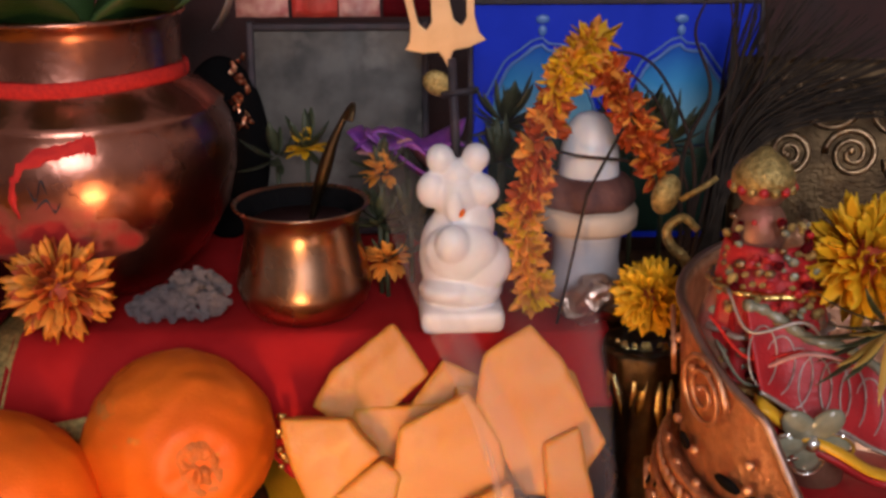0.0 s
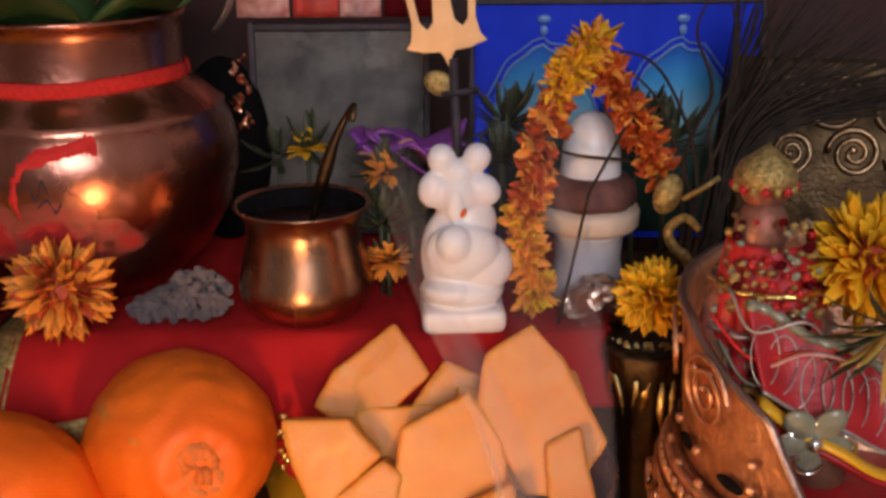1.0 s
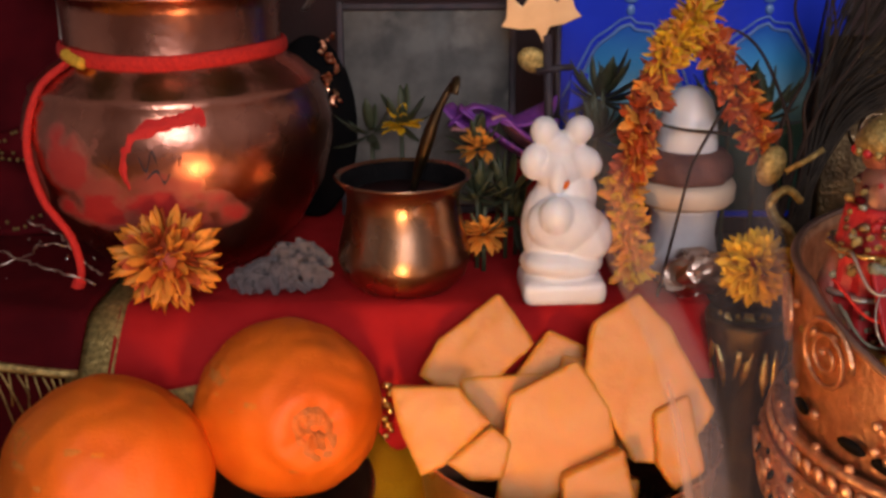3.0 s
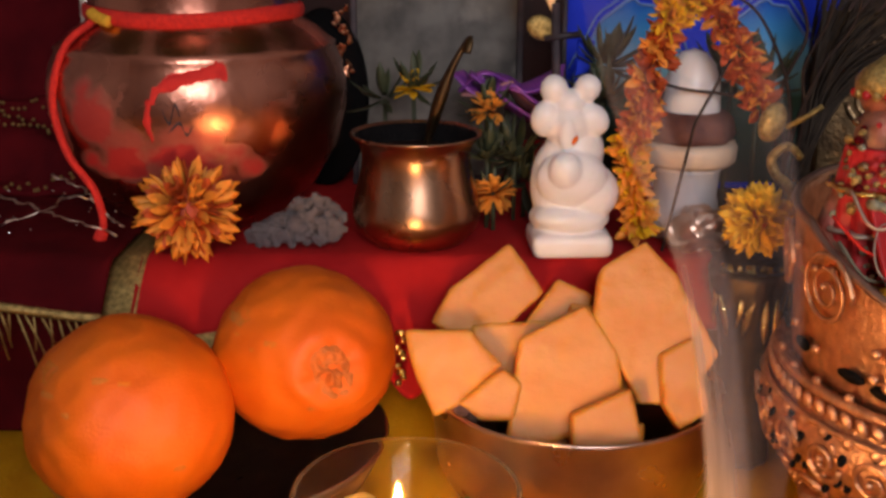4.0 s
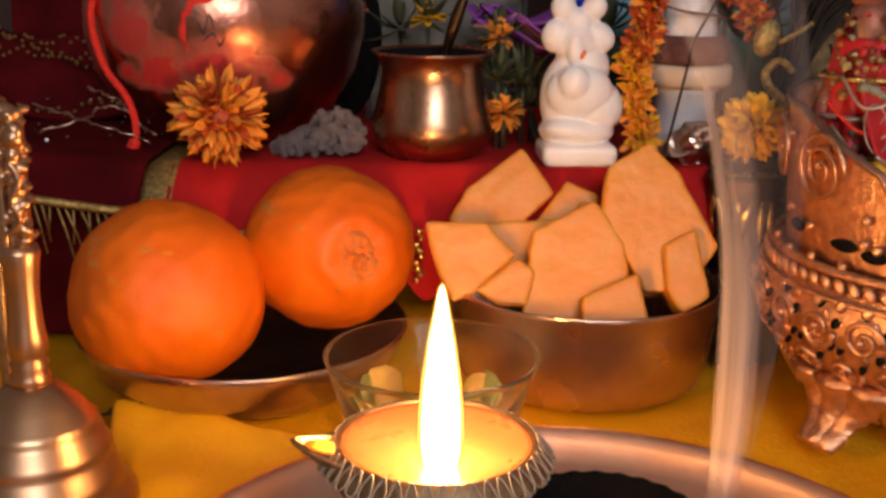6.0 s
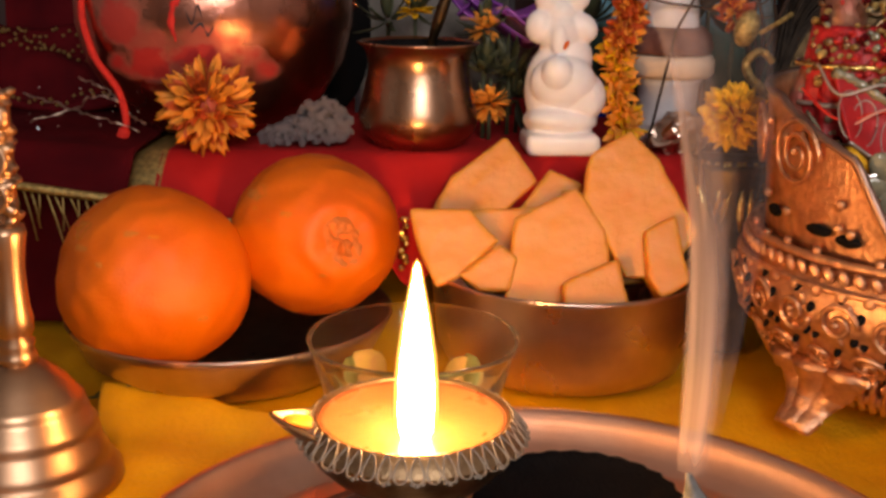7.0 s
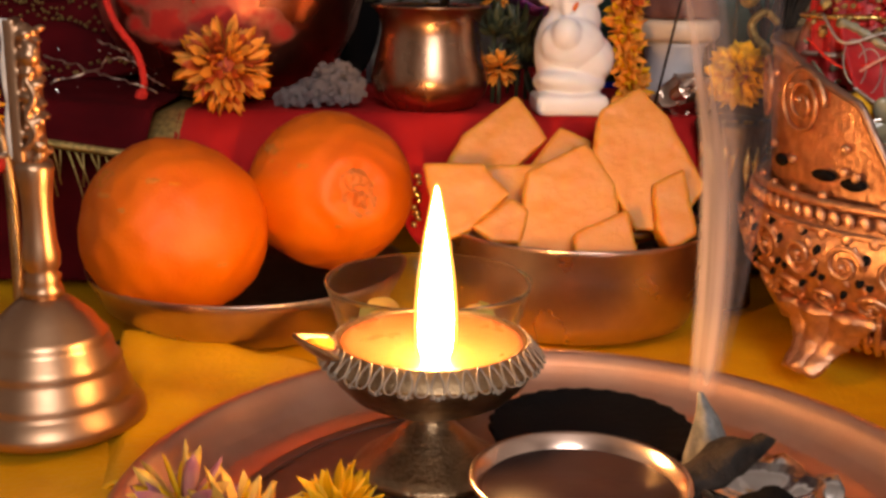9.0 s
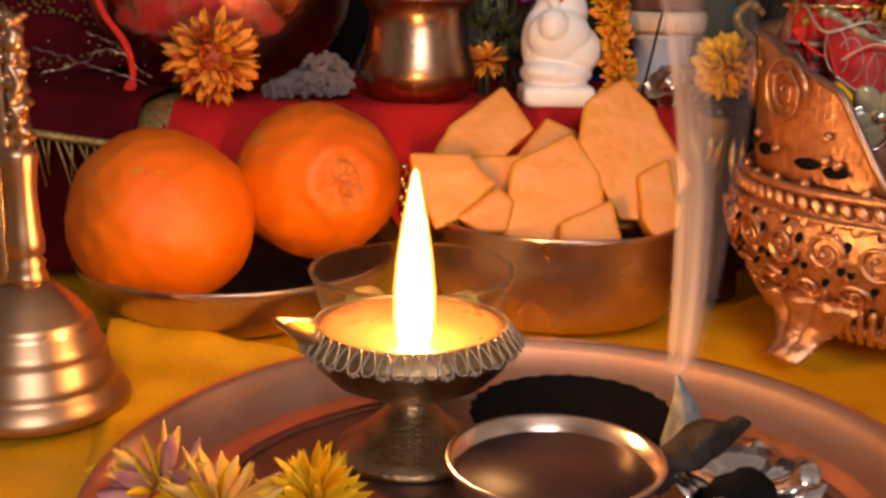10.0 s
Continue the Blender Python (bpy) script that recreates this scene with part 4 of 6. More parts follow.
def orange(at, r, navel_dir, label, turn, blots):
    ob = thing("orange", label, "orange", Matrix.Translation(at), "oranges in the dish")
    bm = bmesh.new()
    bmesh.ops.create_icosphere(bm, subdivisions=6, radius=1)
    nd = Vector(navel_dir).normalized()

    def surface(d):
        k = 1 + 0.042 * noise.noise(d * 1.6 + Vector((turn, 0, 0))) + 0.018 * noise.noise(d * 5 + Vector((turn, 3, 0)))
        k *= 1 - 0.055 * (d.dot(Vector((0, 0, 1)))) ** 2
        c = math.acos(max(-1, min(1, d.dot(nd))))
        k += 0.034 * math.exp(-((c - 0.40) / 0.12) ** 2) - 0.040 * math.exp(-(c / 0.20) ** 2)
        wr = Vector(d).cross(nd)
        k += 0.008 * math.exp(-(c / 0.42) ** 2) * math.sin(9 * math.atan2(wr.z, wr.x + wr.y * 0.5))
        return r * k

    for v in bm.verts:
        d = v.co.normalized()
        v.co = d * surface(d)
    skin = part("peel", bm, "orange_peel", ob)
    q = nd.to_track_quat('Z', 'Y').to_matrix().to_4x4()
    bm = bmesh.new()
    rings = 10
    prev = None
    for i in range(rings + 1):
        t = i / rings
        ring = []
        for k in range(40):
            a = 2 * math.pi * k / 40
            rr = r * 0.29 * t * (1 + 0.16 * math.sin(2 * a + turn) + 0.10 * noise.noise((math.cos(a) * 2, math.sin(a) * 2, turn)))
            lift = 0.0007 * (1 - t) * math.cos(7 * t + 2 * math.sin(a)) + 0.0046 * noise.noise((math.cos(a) * 4 * t, math.sin(a) * 4 * t, turn + 2)) * (1 - t * t)
            d = q.to_3x3() @ Vector((rr * math.cos(a), rr * math.sin(a), math.sqrt(max(0, r * r - rr * rr))))
            surf = surface(d.normalized()) + 0.0014 - 0.0022 * t ** 3
            ring.append(bm.verts.new(d.normalized() * (surf + lift)))
        if prev:
            for k in range(40):
                bm.faces.new((prev[k], prev[(k + 1) % 40], ring[(k + 1) % 40], ring[k]))
        prev = ring
    part("navel", bm, "navel", skin, "puckered brown navel scar")
    for n in range(blots):
        rnd = random.Random(int(10 * turn) + n)
        d0 = Vector((rnd.uniform(-0.8, 0.7), -0.75, rnd.uniform(-0.2, 0.9))).normalized() if n else Vector((-0.62, -0.42, 0.62)).normalized()
        qq = d0.to_track_quat('Z', 'Y').to_matrix().to_4x4()
        size = r * (0.20 if n == 0 else rnd.uniform(0.03, 0.07))
        bm = bmesh.new()
        centre = bm.verts.new(surface(d0) * (d0 * 1.004))
        rim_verts = []
        for k in range(28):
            a = 2 * math.pi * k / 28
            rr = size * (0.75 + 0.45 * noise.noise((2 * math.cos(a), 2 * math.sin(a), turn + n)))
            d = (qq @ Vector((1.5 * rr * math.cos(a), 0.75 * rr * math.sin(a), r))).normalized()
            rim_verts.append(bm.verts.new(surface(d) * (d * 1.001)))
        for k in range(28):
            bm.faces.new((centre, rim_verts[k], rim_verts[(k + 1) % 28]))
        part("blemish", bm, "blemish", skin, "dull brownish skin blemish")
    return ob


orange((-0.1, 0.119, 0.0475), 0.0392, (-0.4, 0.85, -0.3), "large orange resting in the steel dish", 1.3, 7)
orange((-0.0385, 0.157, 0.0570), 0.0368, (0.42, -0.86, 0.16), "orange with a large puckered navel in the dish", 4.1, 6)

# ---------------------------------------------------------------- melon bowl
melon_bowl = thing("melon_bowl", "straight-sided steel bowl heaped with melon pieces", "bowl", pose(0.0730, 0.163, 0.0) @ Matrix.Diagonal((1.065, 1.065, 1.03, 1)))
part("bowl", lathe([(0, 0.0), (0.046, 0.0), (0.0505, 0.0022), (0.0535, 0.010), (0.0555, 0.030), (0.0568, 0.0405), (0.0578, 0.0425), (0.0572, 0.0432), (0.0560, 0.0425), (0.0548, 0.038), (0.0525, 0.012), (0.046, 0.004), (0, 0.003)], 112), "steel", melon_bowl)


flesh_relief = bpy.data.textures.new("flesh_relief", 'CLOUDS')
flesh_relief.noise_scale = 0.012


def chunk(at, corners, depth, yaw=0, lean=0.42):
    """A cut block of ripe melon: an outline of corners in millimetres, thick and leaning back, with soft edges."""
    bm = bmesh.new()
    front = [bm.verts.new((x * 0.00107, lean * z * 0.00107, z * 0.00107)) for x, z in corners]
    back = [bm.verts.new((x * 0.00095, 0.94 * depth + lean * z * 0.00095, z * 0.00095 - 0.36 * depth)) for x, z in corners]
    bm.faces.new(front)
    bm.faces.new(back[::-1])
    for k in range(len(corners)):
        j = (k + 1) % len(corners)
        bm.faces.new((front[j], front[k], back[k], back[j]))
    ob = part("melon_piece", bm, "melon", None, m=pose(*at, 0, 0, yaw))
    cut_block = ob.modifiers.new("cut", 'REMESH')
    cut_block.mode, cut_block.voxel_size, cut_block.use_smooth_shade = 'VOXEL', 0.0010, True
    soft = ob.modifiers.new("soft", 'SMOOTH')
    soft.factor, soft.iterations = 0.5, 16
    relief = ob.modifiers.new("relief", 'DISPLACE')
    relief.texture, relief.strength, relief.mid_level, relief.texture_coords = flesh_relief, 0.0015, 0.5, 'GLOBAL'
    return tagged(ob, "cut block of ripe orange melon in the steel bowl", "melon", "melon pieces in the bowl")


for at, corners, depth, *turn in (
        ((0.0348, 0.166, 0.0774), ((10, 21), (24, 3), (-2, -20), (-20, -8), (-13, 4)), 0.022),
        ((0.0208, 0.138, 0.0583), ((-17, 14), (8, 14), (20, 2), (4, -12), (-5, -16), (-12, -3)), 0.024),
        ((0.0667, 0.137, 0.0548), ((8, 26), (20, 10), (22, -10), (-10, -24), (-22, -23), (-17, 14)), 0.028),
        ((0.0875, 0.1490, 0.0560), ((-5, 19), (13, 6), (18, -3), (15, -13), (-4, -14)), 0.020, 38),
        ((0.0632, 0.163, 0.0702), ((2, 15), (16, 9), (13, -10), (-11, -12), (-19, -11)), 0.022),
        ((0.0999, 0.149, 0.0826), ((-1, 22), (10, 11), (26, -17), (14, -34), (-4, -34), (-21, -4), (-18, 12)), 0.024),
        ((0.1125, 0.131, 0.0550), ((-9, 11), (4, 17), (9, -8), (-2, -15), (-8, -6)), 0.022),
        ((0.0805, 0.118, 0.0440), ((-12, 4), (10, 13), (15, -8), (-12, -10)), 0.026),
        ((0.0385, 0.132, 0.0470), ((-13, 0), (4, 12), (11, 7), (8, -6), (-4, -6)), 0.026),
        ((0.1130, 0.176, 0.0630), ((-8, 16), (6, 12), (13, -6), (4, -16), (-12, -10)), 0.020),
        ((0.0850, 0.153, 0.0600), ((-14, 18), (10, 14), (20, -4), (14, -16), (-16, -12)), 0.026),
        ((0.0510, 0.156, 0.0560), ((-20, 12), (18, 14), (22, -12), (-18, -14)), 0.034),
        ((0.0900, 0.157, 0.0520), ((-20, 14), (18, 16), (22, -12), (-18, -14)), 0.034),
        ((0.0735, 0.140, 0.0200), ((-26, 12), (26, 12), (24, -11), (-24, -11)), 0.044)):
    chunk(at, corners, depth, *turn)

# ---------------------------------------------------------------- red shelf: lota, figure, kalash
lota = thing("small_pot", "small polished copper water pot on the red cloth", "pot", pose(0.0052, 0.2175, SHELF + 0.0012))
part("pot", lathe([(0, 0.0), (0.0180, 0.0), (0.0212, 0.0012), (0.0268, 0.0070), (0.0286, 0.0125), (0.0287, 0.0155), (0.0278, 0.0200), (0.0257, 0.0285), (0.0243, 0.0355), (0.0240, 0.0405), (0.0250, 0.0445), (0.0276, 0.0480), (0.0290, 0.0490), (0.0291, 0.0496), (0.0282, 0.0499), (0.0250, 0.0470), (0.0232, 0.0415), (0.0245, 0.031), (0.0270, 0.018), (0.018, 0.004), (0, 0.003)], 96), "lota", lota)
# Black sleeve added inside to darken the mouth, where copper would shine.
part("lining", lathe([(0.0269, 0.0488), (0.0243, 0.0462), (0.0228, 0.0415), (0.0232, 0.036), (0.0225, 0.036), (0.0222, 0.0415), (0.0238, 0.0458), (0.0264, 0.0486), (0.0269, 0.0488)], 72), "soot_and_shade", lota, "black lining added to darken the inside of the pot")
part("water", lathe([(0, 0.0405), (0.0219, 0.0405), (0.0221, 0.0410), (0.0219, 0.0415), (0, 0.0415)], 48), "dark_paste", lota, "dark water")
spoon = thing("ritual_spoon", "dark brass ritual spoon standing in the small pot", "spoon", pose(0.0085, 0.2215, SHELF + 0.044, 6, 13, 0))
bm = tube(smooth_line([(0, 0, -0.036), (0.001, 0, 0.0), (0.002, 0, 0.018), (0.004, 0, 0.036), (0.0075, 0.001, 0.049), (0.0085, -0.002, 0.050), (0.0085, -0.004, 0.046)], 5), lambda t: 0.0026 + 0.0034 * math.exp(-((t - 0.36) / 0.14) ** 2), 8, None, 0.5)
part("handle", bm, "dark_brass", spoon)
part("bowl", blob((0, 0, -0.0385), (0.009, 0.007, 0.004), None, 3), "old_brass", spoon)

# the carved white figure: one plain mesh
bm = bmesh.new()
block(0.0350, 0.030, 0.0105, 0.0046, 4, bm, (-0.0005, 0, 0.0055))
blob((-0.0005, 0.001, 0.0155), (0.0178, 0.0150, 0.0080), bm)
blob((-0.0055, -0.0045, 0.0170), (0.0118, 0.0105, 0.0056), bm)
blob((0.0075, 0.001, 0.0265), (0.0135, 0.0125, 0.0130), bm)
blob((-0.0062, 0.003, 0.0300), (0.0115, 0.0120, 0.0200), bm)
blob((0.0010, 0.003, 0.0440), (0.0132, 0.0105, 0.0135), bm)
blob((0.0110, -0.0010, 0.0235), (0.0080, 0.0095, 0.0075), bm)
blob((-0.0008, -0.0048, 0.0338), (0.0155, 0.0095, 0.0130), bm)
blob((-0.0045, -0.0105, 0.0385), (0.0074, 0.0062, 0.0082), bm)
blob((-0.0022, 0.001, 0.0560), (0.0105, 0.0085, 0.0105), bm)
blob((-0.0035, -0.0055, 0.0535), (0.0042, 0.0036, 0.0075), bm)
blob((-0.0118, 0.000, 0.0590), (0.0068, 0.0056, 0.0080), bm, 3, Matrix.Rotation(0.2, 4, 'Y'))
blob((0.0076, 0.000, 0.0585), (0.0082, 0.0056, 0.0068), bm, 3, Matrix.Rotation(0.55, 4, 'Y'))
blob((-0.0086, 0.001, 0.0712), (0.0060, 0.0052, 0.0066), bm, 3, Matrix.Rotation(-0.25, 4, 'Y'))
blob((0.0056, 0.001, 0.0718), (0.0058, 0.0052, 0.0060), bm, 3, Matrix.Rotation(0.4, 4, 'Y'))
blob((-0.0018, 0.001, 0.0650), (0.0074, 0.0060, 0.0066), bm)
figure = part("marble_figure", bm, "marble", None, m=pose(0.0730, 0.2050, SHELF + 0.0008, 0, 0, 4))
rm = figure.modifiers.new("join", 'REMESH')
rm.mode, rm.voxel_size, rm.use_smooth_shade = 'VOXEL', 0.0007, True
sm = figure.modifiers.new("wear", 'SMOOTH')
sm.factor, sm.iterations = 0.5, 6
tagged(figure, "small white marble seated figure on the red cloth", "figurine")
mark = part("tilak_mark", blob((0, 0, 0), (0.0011, 0.0008, 0.0024), None, 2), "orange_peel", None, m=pose(0.0730, 0.1964, SHELF + 0.0520, 15, 25, 0))
tagged(mark, "dab of orange-red paste on the white figure", "mark")

# large copper pot
KX, KY = -0.0992, 0.260
kalash = thing("large_pot", "large copper water pot smeared with vermilion", "pot", pose(KX, KY, SHELF + 0.0012))
prof = [(0, 0.0), (0.030, 0.0), (0.038, 0.003), (0.054, 0.018), (0.0645, 0.036), (0.0690, 0.054), (0.0692, 0.066), (0.0670, 0.076), (0.0640, 0.0815), (0.0646, 0.0832), (0.0615, 0.0855), (0.0560, 0.0905), (0.0500, 0.0940), (0.0486, 0.0965), (0.0476, 0.1005), (0.0478, 0.1165), (0.0482, 0.1205), (0.0500, 0.1225), (0.0506, 0.1240), (0.0496, 0.1252), (0.0472, 0.1225), (0.0462, 0.115), (0.0460, 0.100), (0.052, 0.088), (0.064, 0.064), (0.05, 0.02), (0, 0.004)]
part("pot", lathe(prof, 128), "kalash", kalash)


def on_pot(a, z, lift=0.0006):
    """A point on the pot's belly at the angle a (0 faces the room) and height z."""
    outer = prof[:15]
    for (r0, z0), (r1, z1) in zip(outer, outer[1:]):
        if z0 <= z <= z1:
            r = r0 + (r1 - r0) * (z - z0) / max(1e-6, z1 - z0)
            return Vector(((r + lift) * math.sin(a), -(r + lift) * math.cos(a), z))
    return Vector((0.06 * math.sin(a), -0.06 * math.cos(a), z))


def smear(points, width, mat_name, label, seed):
    """A thick dab of paste dragged over the belly."""
    line = smooth_line([(a, z, 0) for a, z in points], 10)
    bm = bmesh.new()
    rows = []
    for n, p in enumerate(line):
        t = n / (len(line) - 1)
        d = (line[min(n + 1, len(line) - 1)] - line[max(n - 1, 0)]).normalized()
        w = width * (0.65 + 0.55 * noise.noise((t * 7, seed, 0))) * min(1, 6 * t + 0.25, 6 * (1 - t) + 0.3)
        row = []
        for k in range(7):
            f = -1 + k / 3
            ww = w * (1 + 0.35 * noise.noise((t * 22, seed, k)))
            off = Vector((-d.y, d.x, 0)) * f * ww
            row.append(bm.verts.new(on_pot(p.x + off.x / 0.068 , p.y + off.y, 0.0004 * (1 - f * f) + 0.0002)))
        rows.append(row)
    for lo, hi in zip(rows, rows[1:]):
        for k in range(6):
            bm.faces.new((lo[k], lo[k + 1], hi[k + 1], hi[k]))
    part("vermilion_stroke", bm, mat_name, kalash, label)


smear([(-0.08, 0.066), (0.0, 0.0730), (0.16, 0.0765), (0.28, 0.0780), (0.40, 0.0805)], 0.0042, "vermilion", "thick red vermilion stroke", 1)
smear([(0.33, 0.0800), (0.41, 0.0775)], 0.0055, "vermilion", "thick red vermilion stroke", 2)
smear([(-0.08, 0.068), (-0.09, 0.058), (-0.07, 0.050)], 0.0028, "vermilion", "red vermilion stroke", 3)
smear([(0.03, 0.054), (0.10, 0.058), (0.14, 0.053), (0.18, 0.057)], 0.0010, "frame_dark", "thin dark line of a drawn sign", 8)
smear([(0.0, 0.064), (0.04, 0.058), (0.08, 0.066), (0.11, 0.060)], 0.0010, "frame_dark", "thin dark line of a drawn sign", 9)
ring = [(0.0492 * math.cos(a), 0.0492 * math.sin(a), 0.0985 - 0.0008 * math.sin(3 * a)) for a in [k * math.pi / 32 for k in range(65)]]
band = part("thread", tube(ring, 0.0013, 12, None, 2.6), "thread", kalash, "red sacred thread round the neck")
part("thread_knot", tube(smooth_line([(-0.037, -0.035, 0.100), (-0.033, -0.039, 0.0985), (-0.027, -0.0435, 0.0970)], 5), 0.0026, 8), "yellow_thread", band, "yellow end of the thread")
tail = smooth_line([(-0.036, -0.034, 0.097), (-0.0480, -0.041, 0.086), (-0.0535, -0.047, 0.064), (-0.0475, -0.0525, 0.042), (-0.0360, -0.056, 0.026), (-0.0325, -0.058, 0.012), (-0.0345, -0.059, 0.004)], 8)
part("thread_tail", tube(tail, lambda t: 0.0018 + 0.0012 * (t > 0.9), 8), "thread", band, "hanging red thread end")
mleaf = petal_mesh("mango_leaf", "mango_leaf", 0.075, 0.030, 0.25, 0.4, 8)
for n in range(7):
    a = 2 * math.pi * n / 7 + 0.25
    share("mango_leaf", mleaf, kalash, Matrix.Translation((0.018 * math.cos(a), 0.018 * math.sin(a), 0.108)) @ Matrix.Rotation(a - math.pi / 2, 4, 'Z') @ pose(0, 0, 0, -38, 0, 0), "dark green mango leaf")

# orange and rust flower by the pot
outp = petal_mesh("petal", "petal", 0.0125, 0.0036, 0.6, 0.12)
inp = petal_mesh("petal", "petal_in", 0.0100, 0.0038, 0.6, 0.05)
head("chrysanthemum", "orange chrysanthemum with rust-red heart beside the large pot", pose(-0.0905, 0.190, SHELF + 0.0225, 60, 0, 10), (outp, outp, inp, outp, inp), 0.0270, 290)

# rock salt
salt = thing("rock_salt", "grey lump of rock salt crystals on the red cloth", "crystal", pose(-0.050, 0.2105, SHELF + 0.001))
for n in range(280):
    a, rr = R.uniform(0, 6.28), math.sqrt(R.random())
    x, y = 0.021 * rr * math.cos(a), 0.011 * rr * math.sin(a)
    s = R.uniform(0.0020, 0.0048)
    bm = block(1.5, 0.7, 0.8, 0.04, 1) if n == 0 else None
    if n == 0:
        first = part("crystal", bm, "crystal", salt, smooth=False, m=pose(x, y, 0.004) @ Matrix.Diagonal((s, s, s, 1)))
        continue
    z = 0.003 + (1 - 0.8 * rr) * R.uniform(0.003, 0.030) * (0.75 + 26 * max(-0.012, x))
    share("crystal", first.data, salt, pose(x + 0.30 * z, y, z, R.uniform(0, 90), R.uniform(0, 90), R.uniform(0, 90)) @ Matrix.Diagonal((s, s * R.uniform(0.7, 1.3), s, 1)))

# ---------------------------------------------------------------- back row
tagged(part("altar_backdrop", sheet(lambda u, v: (-0.55 + 1.1 * u, 0.44 + 0.006 * math.sin(40 * u) + 0.004 * noise.noise((u * 9, v * 7, 0)), -0.004 + 0.62 * v), 90, 30, 0.002), "backcloth"), "dark brown cloth hung behind the altar", "cloth", kind="structure")

# grey picture in a dark frame, leaning
grey = thing("framed_picture", "old greyed picture in a thin dark frame", "picture", pose(0.0115, 0.322, SHELF + 0.001, -4, 0, 1))
part("print", block(0.084, 0.002, 0.100, 0.0004), "picture_grey", grey, m=pose(0, 0, 0.0555))
for w, h, x, z in ((0.0034, 0.110, -0.0435, 0.0555), (0.0034, 0.110, 0.0435, 0.0555), (0.0904, 0.0034, 0, 0.1075), (0.0904, 0.0034, 0, 0.0030)):
    part("frame_bar", block(w, 0.006 + 0.0008 * (h > w), h, 0.0008), "frame_dark", grey, m=pose(x, 0, z))

# printed strip of cloth above it
strip = thing("printed_strip", "strip of pale pink and red printed cloth", "cloth", pose(0, 0.33, SHELF + 0.113))
for n, (x, w, k) in enumerate(((-0.026, 0.026, "pink_silk"), (0.0005, 0.0225, "vermilion_smear"), (0.0225, 0.020, "pink_silk"), (0.0465, 0.024, "dark_red_cloth"))):
    part("panel", sheet(lambda u, v, w=w: (w * (u - 0.5), 0.001 * math.sin(9 * u), 0.020 * v), 8, 5, 0.0008), k, strip, m=pose(x, -0.001 * (n % 2), 0.0))
ribbon_bits = smooth_line([(-0.050, 0.0, -0.006), (-0.043, -0.004, 0.004), (-0.038, -0.002, 0.016), (-0.030, -0.003, 0.012)], 6)
part("loose_ribbon", tube(ribbon_bits, 0.0028, 8, None, 0.3), "silver_thread", strip, "pale shiny ribbon end")

# dark oval behind the large pot with copper chain
oval = thing("dark_plaque", "black oval plaque with a copper beaded edge", "plaque", pose(-0.0395, 0.318, SHELF + 0.001, -5, 0, 0))
part("plaque", lathe([(0, -0.003), (0.94, -0.003), (1.0, -0.001), (1.0, 0.001), (0.94, 0.003), (0, 0.003)], 64), "soot_and_shade", oval, m=pose(-0.0085, 0, 0.047, 90, 0, 0) @ Matrix.Diagonal((0.0235, 0.0470, 1, 1)))
rnd = random.Random(21)
bead_ob = None
for n in range(46):
    z = 0.058 + 0.036 * n / 45
    mm = pose(0.0020 + 0.0030 * math.sin(n * 0.3) + rnd.uniform(-0.0026, 0.0026), -0.0040 + rnd.uniform(-0.0006, 0.0004), z, rnd.uniform(0, 90), rnd.uniform(0, 90), 0) @ Matrix.Scale(rnd.uniform(0.6, 1.2), 4)
    if bead_ob is None:
        bead_ob = part("bead", blob((0, 0, 0), (0.0020, 0.0012, 0.0016), None, 1), "copper", oval, "glinting copper bead", m=mm, smooth=False)
    else:
        share("bead", bead_ob.data, oval, mm, "glinting copper bead")

# blue devotional print: arches over a sky and trees
blue = thing("blue_print", "bright blue printed picture with pale scalloped arches", "picture", pose(0.149, 0.318, SHELF + 0.001, -3, 0, 0))


def gradient(name, stops, z0, z1, axis=2):
    m = bpy.data.materials.new(name)
    m.use_nodes = True
    nt = m.node_tree
    tc = nt.nodes.new("ShaderNodeTexCoord")
    sep = nt.nodes.new("ShaderNodeSeparateXYZ")
    mr = nt.nodes.new("ShaderNodeMapRange")
    mr.inputs[1].default_value, mr.inputs[2].default_value = z0, z1
    ramp = nt.nodes.new("ShaderNodeValToRGB")
    ramp.color_ramp.elements[0].position, ramp.color_ramp.elements[0].color = stops[0][0], (*stops[0][1], 1)
    ramp.color_ramp.elements[1].position, ramp.color_ramp.elements[1].color = stops[-1][0], (*stops[-1][1], 1)
    for p, c in stops[1:-1]:
        ramp.color_ramp.elements.new(p).color = (*c, 1)
    no = nt.nodes.new("ShaderNodeTexNoise")
    no.inputs["Scale"].default_value = 55
    nt.links.new(tc.outputs["Object"], no.inputs["Vector"])
    add = nt.nodes.new("ShaderNodeMath")
    add.operation = 'MULTIPLY_ADD'
    add.inputs[1].default_value = 0.16
    nt.links.new(tc.outputs["Object"], sep.inputs[0])
    nt.links.new(sep.outputs[axis], mr.inputs[0])
    nt.links.new(no.outputs[0], add.inputs[0])
    nt.links.new(mr.outputs[0], add.inputs[2])
    nt.links.new(add.outputs[0], ramp.inputs[0])
    b = nt.nodes["Principled BSDF"]
    nt.links.new(ramp.outputs[0], b.inputs["Base Color"])
    b.inputs["Roughness"].default_value = 0.55
    b.inputs["Specular IOR Level"].default_value = 0.2
    return m


